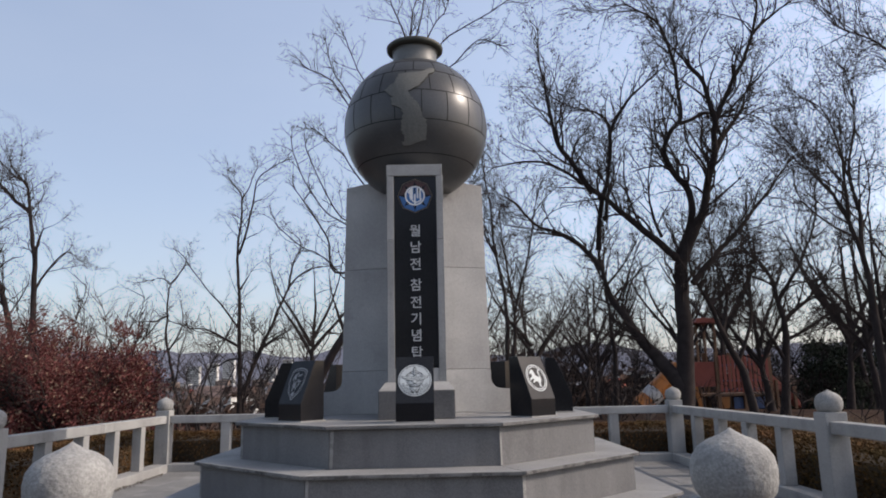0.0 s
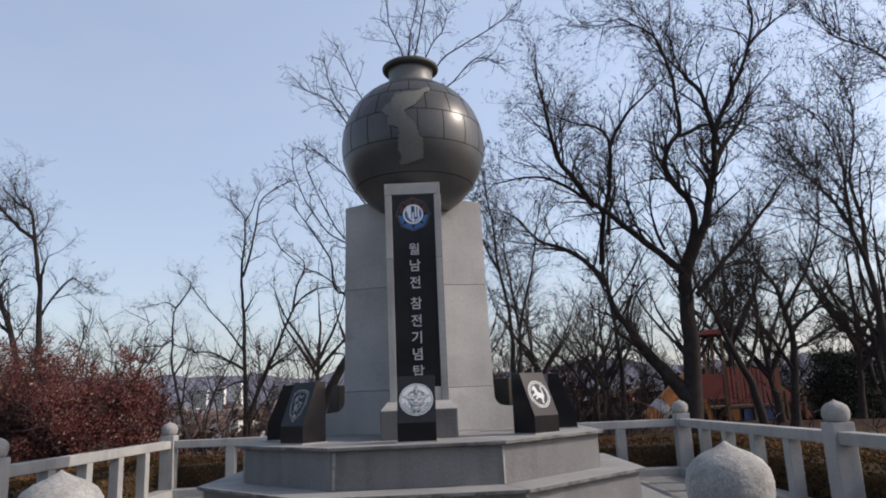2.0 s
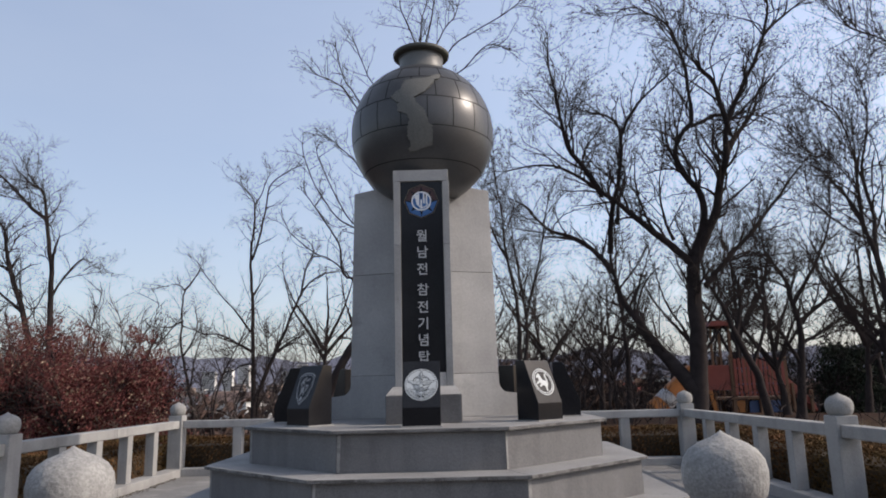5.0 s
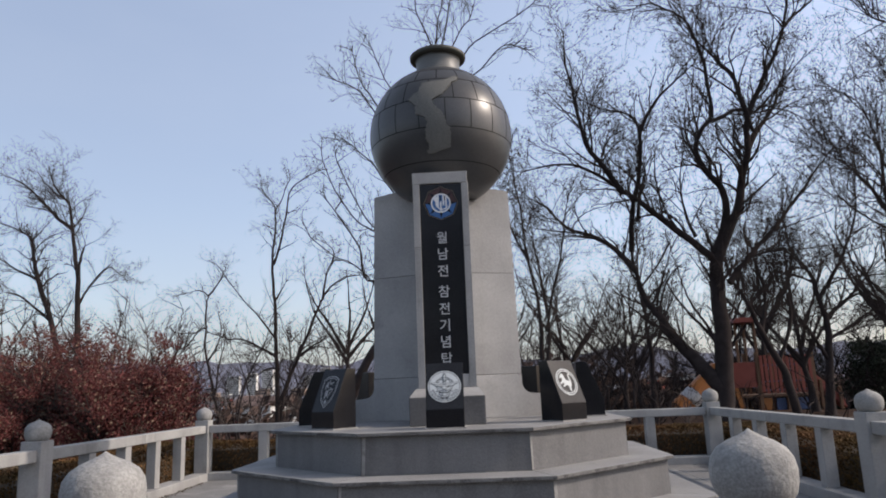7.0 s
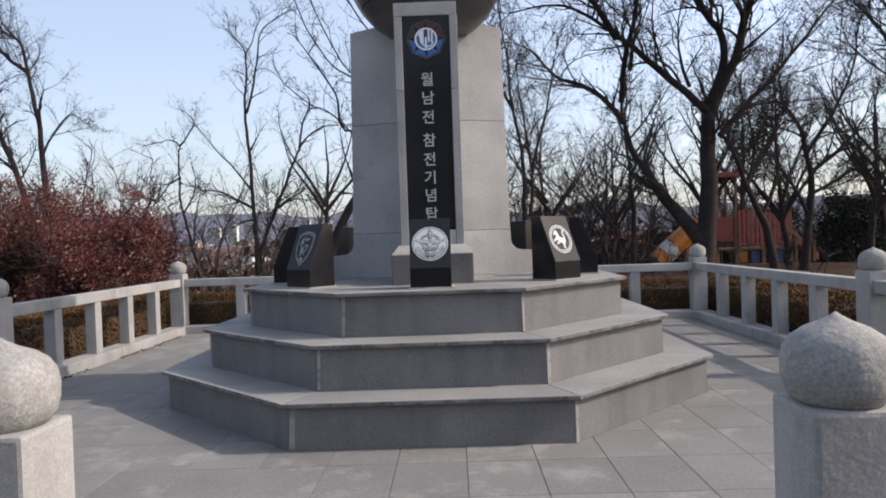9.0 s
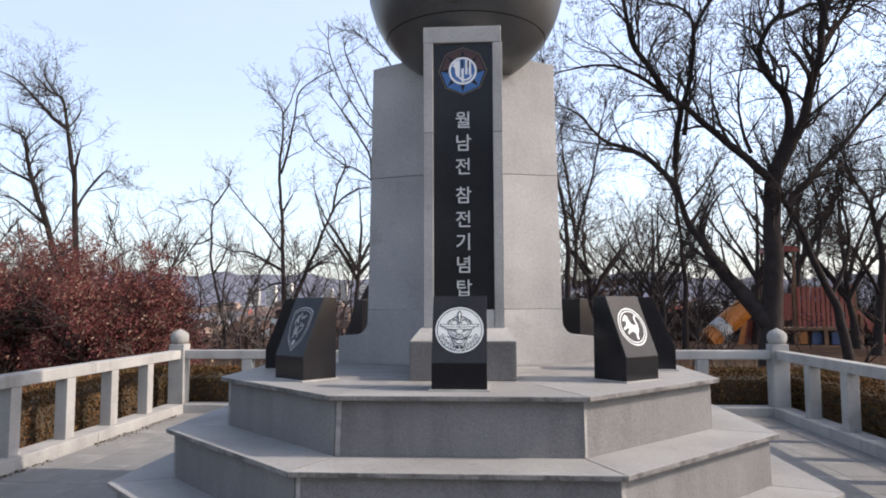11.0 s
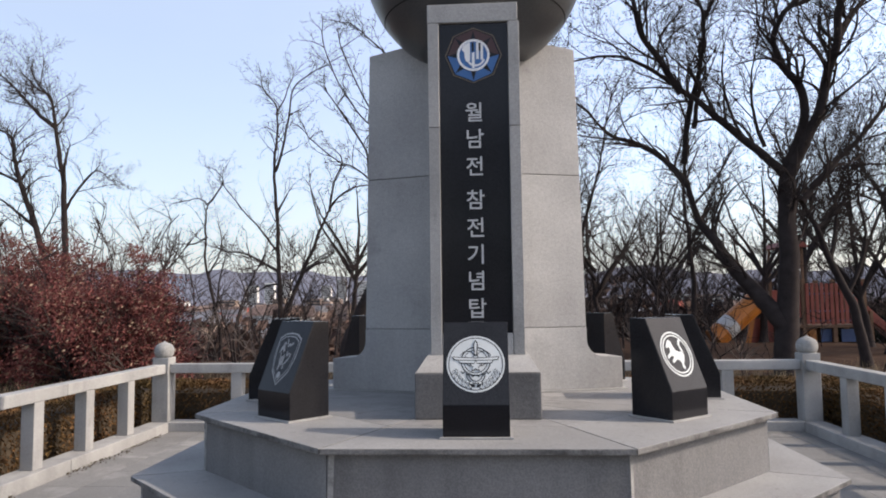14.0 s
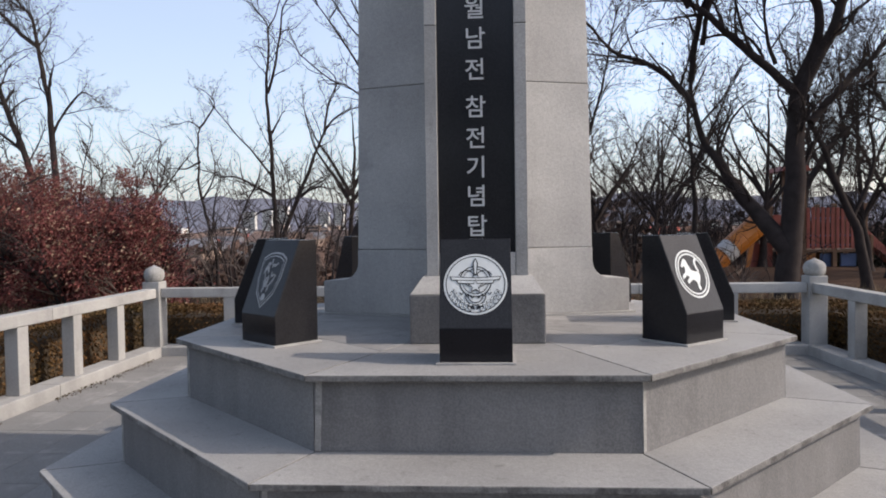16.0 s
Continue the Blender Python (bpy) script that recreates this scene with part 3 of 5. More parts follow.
def groove(points, name="joint"):
    """A fine dark joint along points of the globe."""
    verts, faces = [], []
    for k, p in enumerate(points):
        d = (points[min(k + 1, len(points) - 1)] - points[max(k - 1, 0)]).normalized()
        s = d.cross(p.normalized()) * 0.0045
        n = p.normalized() * 0.0015
        verts += [p - s - n, p - s + n, p + s + n, p + s - n]
    for k in range(len(points) - 1):
        i = 4 * k
        for j in range(4):
            faces.append((i + j, i + (j + 1) % 4, i + 4 + (j + 1) % 4, i + 4 + j))
    raw(name, verts, faces, DARK_JOINT, globe)


for lat in (-36, -11, 12, 32, 48):
    groove([on_globe(a, lat) for a in range(-180, 181, 5)])
for k, lat in enumerate((-11, 12, 32)):
    for lon in range(-174 + 7 * k, 180, 20):
        groove([on_globe(lon, lat + t * ((12, 32, 48)[k] - lat) / 5) for t in range(6)])
# relief of a peninsula: widths of its outline from north to south (lat, west, east)
COAST = ((34, 17, 20), (31, 12, 20), (28.5, 6, 17.5), (27, -10, 14), (24, -11.5, 12), (20, -14, 9.5), (17, -16, 7), (14, -19, 4.5), (12.5, -21.5, 1), (10, -19, -2.4), (6.4, -15, -2.2), (3, -15, 1.5), (-0.4, -15, 4.5), (-3.6, -8, 6), (-8.8, -6.5, 7.8), (-12, -7.5, 10), (-16, -8.8, 11), (-20, -8, 11), (-24.5, -7, 11), (-26.5, -8, 10), (-29, -8.5, 1), (-31, -8.8, -5))
verts, faces = [], []
fine = []
for (la, w, e), (lb, w2, e2) in zip(COAST, COAST[1:]):
    for t in range(3):
        f = t / 3
        j = 2.4 * noise.noise((la * 3.1 + t, 5.5, 0))
        j2 = 1.5 * noise.noise((la * 2.7 + t, 9.5, 4))
        fine.append((la + (lb - la) * f, w + (w2 - w) * f + j, e + (e2 - e) * f + j2))
for la, w, e in fine:
    for f in (0, 0.25, 0.5, 0.75, 1):
        lon = w + (e - w) * f
        verts += [on_globe(lon - 1, la, GR + 0.014), on_globe(lon - 1, la, GR - 0.02)]
for k in range(len(fine) - 1):
    i = 10 * k
    for j in range(4):
        a = i + 2 * j
        faces.append((a, a + 10, a + 12, a + 2))
    faces.append((i, i + 1, i + 11, i + 10))
    faces.append((i + 8, i + 18, i + 19, i + 9))
faces.append((0, 2, 4, 6, 8, 9, 7, 5, 3, 1))
raw("map_relief", verts, faces, MAP_STONE, globe, "raised grey stone outline of a peninsula")


# ---------------------------------------------------------------- memorial stones on the top step
def stone_body(label):
    s = thing("memorial_stone", label, "memorial stone", group="memorial stones round the monument")
    w, d, h, low, topd = 0.32, 0.265, 0.545, 0.155, 0.105
    pts = [(-w / 2, 0, 0), (-w / 2, 0, low), (-w / 2, d - topd, h), (-w / 2, d, h), (-w / 2, d, 0)]
    part("body", prism([Vector(p) for p in pts], (w, 0, 0), 0.004), BLACK, s, "polished black stone body")
    bm = prism([Vector((-w / 2 + 0.003, -0.0012, low + 0.004)), Vector((w / 2 - 0.003, -0.0012, low + 0.004)), Vector((w / 2 - 0.003, d - topd - 0.0032, h - 0.004)), Vector((-w / 2 + 0.003, d - topd - 0.0032, h - 0.004))], (0, 0.004, 0))
    part("slanted_face", bm, BLACK_HONED, s, "honed dark grey slanted face")
    part("bedding", block(0, d / 2, 0.003, w + 0.03, d + 0.03, 0.01, 0.002), GRANITE_FENCE, s)
    return s


def slant(ob, low=0.155, h=0.545, run=0.16):
    """Lays an emblem modelled in the x-z plane onto the slanted face."""
    ang = math.degrees(math.atan2(run, h - low))
    ob.matrix_basis = pose(0, -0.0025, low, -ang, 0, 0)
    return ob


stones = []
for ang, label in ((-90, "black stone with a round white military emblem"), (-135, "black stone engraved with a pale shield"), (-45, "black stone with a white ringed emblem"), (180, "tapered black memorial stone"), (0, "tapered black memorial stone"), (135, "tapered black memorial stone seen from behind"), (45, "tapered black memorial stone seen from behind")):
    s = stone_body(label)
    spot = {-135: -141, -45: -39}.get(ang, ang)
    face = {-135: -130, -45: -50}.get(ang, ang)
    r = {-90: 1.48, 0: 1.56, 180: 1.56}.get(ang, 1.48)
    s.matrix_basis = pose(r * math.cos(radians(spot)), r * math.sin(radians(spot)), TOP3 + 0.002, 0, 0, face + 90)
    stones.append(s)


# round emblem: disc, ring, wings, star, wreath and ribbon
st, cz = stones[0], 0.205
disc = slant(flat_shape("emblem_disc", circle(0, cz, 0.142), EMBLEM_PAINT, st, -0.002, 0.004, "white round emblem"))
bits = [("ring_line", ring_shape("ring_line", 0.129, 0.133, 0, cz, BLACK_HONED, disc, -0.003))]
bits.append(("globe_line", ring_shape("globe_line", 0.068, 0.073, 0, cz + 0.012, BLACK_HONED, disc, -0.003)))
bits.append(("globe_line", ring_shape("globe_line", 0.056, 0.0595, 0, cz + 0.012, BLACK_HONED, disc, -0.003)))
for sgn in (-1, 1):
    wing_pts = [(0.0, cz + 0.030), (sgn * 0.116, cz + 0.036), (sgn * 0.108, cz + 0.018), (sgn * 0.086, cz + 0.016), (sgn * 0.080, cz + 0.002), (sgn * 0.050, cz + 0.000), (sgn * 0.030, cz - 0.012), (0.0, cz - 0.012)]
    flat_shape("wing_edge", wing_pts[::sgn], BLACK_HONED, disc, -0.0042, 0.003)
    inner_wing = [(0.0, cz + 0.026), (sgn * 0.110, cz + 0.032), (sgn * 0.104, cz + 0.0215), (sgn * 0.083, cz + 0.0195), (sgn * 0.077, cz + 0.0055), (sgn * 0.048, cz + 0.0035), (sgn * 0.029, cz - 0.0085), (0.0, cz - 0.0085)]
    flat_shape("emblem_wing", inner_wing[::sgn], EMBLEM_PAINT, disc, -0.0050, 0.003)
    for dz, x1 in ((0.017, 0.084), (0.002, 0.050)):
        flat_shape("wing_line", [(0, cz + dz), (sgn * x1, cz + dz + 0.002), (sgn * x1, cz + dz - 0.0015), (0, cz + dz - 0.0035)][::sgn], BLACK_HONED, disc, -0.0055, 0.002)
    ring_shape("globe_parallel", 0.034, 0.0375, sgn * 0.040, cz + 0.028, BLACK_HONED, disc, -0.0036, 12, 20, 160)
    for n in range(3):
        x0 = sgn * (0.014 + 0.024 * n)
        flat_shape("chevron", [(x0 - 0.010, cz - 0.052 + 0.008 * n), (x0, cz - 0.062 + 0.008 * n), (x0 + 0.010, cz - 0.052 + 0.008 * n), (x0 + 0.010, cz - 0.058 + 0.008 * n), (x0, cz - 0.068 + 0.008 * n), (x0 - 0.010, cz - 0.058 + 0.008 * n)], BLACK_HONED, disc, -0.004, 0.002)
    for k in range(6):
        a = radians(-22 - k * 11)
        for side in (-1, 1):
            r, t = 0.108 + side * 0.009, a - 1.15 + side * 0.5
            for name, grow, mat, lift in (("wreath_leaf", 1.0, BLACK_HONED, -0.004), ("wreath_leaf_face", 0.66, EMBLEM_PAINT, -0.0048)):
                pts = [(sgn * (r * math.cos(a) + grow * (0.014 * math.cos(u) * math.cos(t) - 0.0055 * math.sin(u) * math.sin(t))), cz + r * math.sin(a) + grow * (0.014 * math.cos(u) * math.sin(t) + 0.0055 * math.sin(u) * math.cos(t))) for u in [2 * math.pi * n / 8 for n in range(8)]]
                flat_shape(name, pts[::sgn], mat, disc, lift, 0.002)
    ring_shape("globe_meridian", 0.050, 0.053, sgn * 0.034, cz + 0.012, BLACK_HONED, disc, -0.0032, 16, 120 if sgn > 0 else -60, 240 if sgn > 0 else 60)
    flat_shape("ribbon", [(sgn * 0.004, cz - 0.104), (sgn * 0.036, cz - 0.098), (sgn * 0.036, cz - 0.112), (sgn * 0.004, cz - 0.118)][::sgn], BLACK_HONED, disc, -0.004, 0.002)
star = []
for k in range(10):
    a, r = radians(90 + 36 * k), (0.036, 0.015)[k % 2]
    star.append((r * math.cos(a), cz - 0.012 + r * math.sin(a)))
flat_shape("emblem_star", star, BLACK_HONED, disc, -0.006, 0.003)
flat_shape("emblem_star_face", [(p[0] * 0.78, cz - 0.012 + (p[1] - cz + 0.012) * 0.78) for p in star], EMBLEM_PAINT, disc, -0.0068, 0.003)
flat_shape("emblem_torch", [(-0.007, cz + 0.04), (0.007, cz + 0.04), (0.012, cz + 0.10), (0.0, cz + 0.122), (-0.012, cz + 0.10)], BLACK_HONED, disc, -0.006, 0.003)
flat_shape("emblem_torch_face", [(-0.003, cz + 0.045), (0.003, cz + 0.045), (0.007, cz + 0.098), (0.0, cz + 0.112), (-0.007, cz + 0.098)], EMBLEM_PAINT, disc, -0.0068, 0.003)
ring_shape("laurel_line", 0.030, 0.034, 0, cz - 0.055, BLACK_HONED, disc, -0.004, 16, 180, 360)
ring_shape("laurel_line", 0.044, 0.048, 0, cz - 0.052, BLACK_HONED, disc, -0.004, 16, 185, 355)

# ringed emblem with a plain curved figure
st = stones[2]
base = slant(ring_shape("emblem_ring", 0.121, 0.130, 0, cz, EMBLEM_PAINT, st, -0.002))
ring_shape("emblem_ring", 0.104, 0.112, 0, cz, EMBLEM_PAINT, base, -0.002)
figure = ((-0.036, 0.085), (-0.054, 0.072), (-0.076, 0.046), (-0.068, 0.036), (-0.050, 0.046), (-0.047, 0.030), (-0.055, 0.012), (-0.086, -0.006), (-0.089, -0.024), (-0.077, -0.020), (-0.050, -0.006), (-0.034, -0.016), (-0.060, -0.036), (-0.058, -0.050), (-0.046, -0.046), (-0.018, -0.032), (0.000, -0.034), (0.014, -0.050), (0.010, -0.076), (0.020, -0.090), (0.034, -0.084), (0.028, -0.062), (0.044, -0.040), (0.060, -0.012), (0.052, 0.010), (0.020, 0.012), (-0.004, 0.022), (-0.014, 0.046), (-0.020, 0.074))
flat_shape("emblem_figure", [(px, cz + pz) for px, pz in figure], EMBLEM_PAINT, base, -0.002)
curl = ((0.050, 0.008), (0.040, 0.030), (0.035, 0.055), (0.045, 0.075), (0.062, 0.084), (0.070, 0.074), (0.054, 0.064), (0.050, 0.050), (0.055, 0.030), (0.062, 0.008))
flat_shape("emblem_curl", [(px, cz + pz) for px, pz in curl], EMBLEM_PAINT, base, -0.0025)

# shield emblem
st = stones[1]


def shield(k):
    return [(-0.095 * k, cz + 0.10 * k), (-0.05 * k, cz + 0.125 * k), (0, cz + 0.13 * k), (0.05 * k, cz + 0.125 * k), (0.095 * k, cz + 0.10 * k), (0.095 * k, cz + 0.0 * k), (0.07 * k, cz - 0.08 * k), (0.0, cz - 0.15 * k), (-0.07 * k, cz - 0.08 * k), (-0.095 * k, cz + 0.0 * k)]


base = slant(flat_shape("shield_edge", shield(1.12), ENGRAVED, st, -0.0015, 0.003, "pale engraved shield outline"))
flat_shape("shield_field", shield(1.05), BLACK_HONED, base, -0.0025, 0.003)
flat_shape("shield_line", shield(0.97), ENGRAVED, base, -0.0032, 0.003)
flat_shape("shield_field", shield(0.925), BLACK_HONED, base, -0.004, 0.003)
rng = random.Random(6)
for k in range(26):
    a, r = rng.uniform(0, 2 * math.pi), 0.085 * rng.random() ** 0.5
    px, pz = 0.62 * r * math.cos(a), 0.012 + r * math.sin(a)
    t, l, w = rng.uniform(0.6, 2.4), rng.uniform(0.012, 0.03), rng.uniform(0.0025, 0.006)
    quad = [(-l, -w * 0.4), (l, -w), (l * 0.8, w), (-l * 0.7, w * 0.8)]
    flat_shape("shield_stroke", [(px + u * math.cos(t) - v * math.sin(t), cz + pz + u * math.sin(t) + v * math.cos(t)) for u, v in quad], ENGRAVED, base, -0.005 - 0.0001 * k, 0.003)
flat_shape("shield_patch", circle(0.0, cz - 0.108, 0.017, 0.02, 14), ENGRAVED, base, -0.005, 0.003)


# ---------------------------------------------------------------- trees
def tube(V, F, path, radii, n, pointed=False):
    """A tapered stem along a path, its tip open or drawn to a point."""
    start = len(V)
    last = len(path) - 1
    up = Vector((0.31, 0.87, 0.38))
    for k, p in enumerate(path):
        if pointed and k == last:
            V.append(p)
            break
        d = path[min(k + 1, last)] - path[max(k - 1, 0)]
        s = d.cross(up)
        if s.length < 1e-6:
            s = d.cross(Vector((1, 0, 0)))
        s.normalize()
        t = s.cross(d).normalized()
        r = radii[k]
        for j in range(n):
            a = 2 * math.pi * j / n
            V.append(p + s * (r * math.cos(a)) + t * (r * math.sin(a)))
    for k in range(last):
        i = start + k * n
        for j in range(n):
            if pointed and k == last - 1:
                F.append((i + j, i + (j + 1) % n, i + n))
            else:
                F.append((i + j, i + (j + 1) % n, i + n + (j + 1) % n, i + n + j))


def twig(V, F, tips, rng, p, d, length, r, level, dense=1.0):
    """A wandering branch with its side branches."""
    segs = (2, 3, 4, 6)[level]
    path, radii = [p.copy()], [r]
    step = length / segs
    d = d.normalized()
    bend = Vector((rng.uniform(-1, 1), rng.uniform(-1, 1), rng.uniform(-0.6, 1.0))) * 0.30
    for k in range(segs):
        if rng.random() < 0.45:
            bend = Vector((rng.uniform(-1, 1), rng.uniform(-1, 1), rng.uniform(-0.6, 1.0))) * 0.36
        d = (d + bend).normalized()
        p = p + d * step * rng.uniform(0.8, 1.2)
        path.append(p)
        radii.append(max(r * (1 - 0.72 * (k + 1) / segs), 0.0030))
    tube(V, F, path, radii, 4 if level == 3 else 3, True)
    if level == 0:
        tips.append((path[-1], d))
        return
    count = max(2, int(length * (0, 8.0, 5.4, 3.9)[level] * dense * rng.uniform(0.8, 1.2)) + 1)
    for k in range(count):
        f = (0.15 + 0.85 * (k + rng.random()) / count) * segs
        i = min(int(f), segs - 1)
        q = path[i].lerp(path[i + 1], min(f - i, 1.0))
        axis = (path[i + 1] - path[i]).normalized()
        side = axis.cross(Vector((rng.uniform(-1, 1), rng.uniform(-1, 1), rng.uniform(-1, 1)))).normalized()
        ang = radians(rng.uniform(32, 72))
        nd = axis * math.cos(ang) + side * math.sin(ang) + Vector((0, 0, 0.12))
        twig(V, F, tips, rng, q, nd, length * rng.uniform(0.34, 0.62) * (1 - 0.3 * f / segs), max(radii[i] * rng.uniform(0.42, 0.62), 0.0045), level - 1, dense)


def bare_tree(label, y, limbs, mat, seed, density=1.0, leaves=False, reach=1.0):
    """A winter tree: bent main limbs in depth about y (first number: thickness at the root), then branches and twigs."""
    rng = random.Random(seed)
    x0, z0 = limbs[0][1]
    gz = ground_height(x0, y)
    tree = thing("tree", label, "tree", at=(x0, y, gz), group="bare winter trees")
    org = Vector((x0, y, gz))
    V, F = [], []
    V2, F2, tips = [], [], []
    depth_at = {}
    for n, (thick, *pts) in enumerate(limbs):
        if n == 0:
            pts = [(pts[0][0], gz - 0.15)] + [q for q in pts if q[1] > gz + 0.4]
        key = min(depth_at, key=lambda k: (k[0] - pts[0][0]) ** 2 + (k[1] - pts[0][1]) ** 2) if depth_at else None
        d0 = depth_at[key] if key and n else 0.0
        lean = rng.uniform(-0.35, 0.35) if n else 0.0
        path = []
        for k, (x, z) in enumerate(pts):
            run = math.hypot(x - pts[0][0], z - pts[0][1])
            dy = d0 + lean * run
            depth_at[(x, z)] = dy
            path.append(Vector((x, y + dy, z)) - org)
        fine_path, m = [], 5
        for k in range(len(path) - 1):
            a, b = path[max(k - 1, 0)], path[k]
            c, e = path[k + 1], path[min(k + 2, len(path) - 1)]
            for j in range(m):
                t = j / m
                q = 0.5 * ((2 * b) + (c - a) * t + (2 * a - 5 * b + 4 * c - e) * t * t + (3 * b - a - 3 * c + e) * t ** 3)
                q = q + noise.noise_vector(q * 1.7 + Vector((seed * 7, 0, 0))) * (0.05 if k or n else 0.02)
                fine_path.append(q)
        fine_path.append(path[-1])
        tot = len(fine_path) - 1
        r0 = thick / 2
        r1 = max(0.012, r0 * (0.62 if n == 0 and len(limbs) > 9 and leaves else 0.12))
        radii = [r0 + (r1 - r0) * (k / tot) ** 0.8 for k in range(tot + 1)]
        if n == 0:
            radii[0] *= 1.5
            radii[1] *= 1.15
        tube(V, F, fine_path, radii, 9 if r0 > 0.1 else 7)
        length = sum((fine_path[k + 1] - fine_path[k]).length for k in range(tot))
        first = 0.55 if n == 0 else 0.12
        cnt = max(2, int(length * (1 - first) * 3.1 * density))
        for k in range(cnt + 3):
            f = (first + (1 - first) * (k + rng.random()) / cnt if k < cnt else 0.999) * tot
            f = min(f, tot - 0.001)
            i = int(f)
            q = fine_path[i].lerp(fine_path[i + 1], f - i)
            axis = (fine_path[i + 1] - fine_path[i]).normalized()
            side = axis.cross(Vector((rng.uniform(-1, 1), rng.uniform(-1, 1), rng.uniform(-1, 1)))).normalized()
            ang = radians(rng.uniform(30, 65) if k < cnt else rng.uniform(5, 30))
            nd = axis * math.cos(ang) + side * math.sin(ang) + Vector((0, 0, 0.22))
            ln = rng.uniform(0.9, 2.7) * (1 - 0.35 * f / tot) * density ** 0.5 * reach
            twig(V2, F2, tips, rng, q, nd, ln, max(0.011, min(0.04, radii[i] * 0.45)), 3)
    raw("trunk", V, F, mat, tree, smooth=True)
    raw("crown", V2, F2, mat, tree, "fine bare twigs")
    if leaves:
        LV, LF = [], []
        for p, d in tips:
            if rng.random() < 0.085 and p.z > 3.5:
                for _ in range(rng.randint(1, 3)):
                    leaf(LV, LF, rng, p + Vector((rng.uniform(-.06, .06), rng.uniform(-.06, .06), rng.uniform(-.08, .02))), rng.uniform(0.02, 0.045))
        raw("dead_leaves", LV, LF, DRY_LEAF, tree, "few curled brown leaves")
    return tree


def leaf(V, F, rng, p, size):
    a = Vector((rng.gauss(0, 1), rng.gauss(0, 1), rng.gauss(0, 1))).normalized()
    b = a.orthogonal().normalized()
    c = a.cross(b)
    i = len(V)
    V.extend([p - b * size, p + c * size * 0.55 + a * size * 0.2, p + b * size, p - c * size * 0.55 + a * size * 0.2])
    F.append((i, i + 1, i + 2, i + 3))


bare_tree("large bare tree with two dark leaning stems behind the fence", 11.3, [
    (0.574, (6.66, 0.37), (6.77, 1.58), (6.85, 2.6), (6.83, 3.5), (6.87, 4.34)),
    (0.302, (6.87, 4.34), (7.22, 5.18), (7.49, 5.79), (7.64, 6.58), (7.81, 7.22), (7.81, 8.04), (8.14, 8.69), (8.51, 9.52), (8.85, 10.36), (8.94, 11.13), (8.79, 11.85)),
    (0.227, (6.85, 4.57), (7.2, 5.65), (7.04, 6.29), (6.71, 6.71), (6.45, 7.21), (6.59, 7.78), (6.87, 8.18), (6.82, 8.94), (6.72, 9.45), (6.58, 9.89), (6.39, 10.33), (6.06, 11.05)),
    (0.196, (7.13, 3.79), (7.47, 4.16), (8.15, 4.82), (9.02, 5.72), (9.64, 6.4), (10.28, 7.17), (10.81, 7.71)),
    (0.453, (6.66, 1.01), (6.17, 1.75), (5.78, 2.28), (5.41, 2.96), (5.1, 3.58), (4.95, 4.35), (4.93, 4.97)),
    (0.227, (6.79, 4.45), (6.22, 4.99), (5.45, 5.66), (4.96, 6.08), (4.53, 6.42), (3.94, 6.86), (3.19, 7.22), (2.41, 7.18), (1.77, 7.05)),
    (0.196, (4.95, 4.35), (4.69, 4.83), (4.13, 5.41), (3.39, 5.76), (2.96, 6.18), (2.69, 6.68), (2.24, 6.95)),
    (0.181, (4.93, 4.97), (4.94, 5.92), (5.17, 7.04), (5.21, 8.02), (5.1, 8.45), (4.73, 8.72), (4.11, 8.84), (3.49, 9.13)),
    (0.181, (4.52, 6.34), (3.96, 7.1), (3.54, 7.62), (3.35, 8.29), (3.24, 8.97), (3.05, 9.67), (3.02, 10.36)),
    (0.166, (7.81, 7.22), (8.32, 8.02), (8.77, 8.49), (9.08, 9.14), (9.5, 9.97)),
    (0.166, (7.81, 8.04), (7.63, 8.72), (7.45, 9.24), (7.1, 9.6), (6.67, 10.05), (6.17, 10.52)),
    (0.121, (6.85, 8.01), (7.66, 8.35), (8.28, 8.35), (9.07, 8.44), (9.65, 8.19)),
    (0.121, (5.23, 8.19), (5.7, 9.0), (6.22, 9.48), (6.65, 9.8)),
    (0.136, (5.08, 5.75), (5.32, 6.7), (5.54, 7.34), (5.37, 8.01)),
    (0.106, (6.38, 5.06), (6.14, 5.7), (5.98, 6.35), (6.06, 7.15)),
    (0.106, (6.72, 9.45), (6.5, 10.67), (5.77, 11.42), (5.12, 11.38)),
    (0.106, (8.85, 10.36), (9.56, 11.01), (10.26, 11.49)),
], BARK, 2, 1.65, True, 0.8)
bare_tree("dark bare tree with a leaning trunk beside the playground", 13.0, [
    (0.297, (9.31, 0.05), (9.12, 0.91), (8.91, 1.7), (8.54, 2.51), (8.24, 3.34), (7.91, 3.93), (7.73, 4.52), (7.62, 5.71)),
    (0.132, (8.54, 2.51), (8.84, 3.64), (8.82, 4.8), (8.62, 5.83)),
    (0.132, (8.91, 1.7), (9.39, 2.96), (9.32, 4.28), (9.42, 5.62)),
    (0.099, (8.24, 3.34), (9.04, 3.96), (9.91, 4.42)),
], BARK, 3, 1.6, False, 0.9)
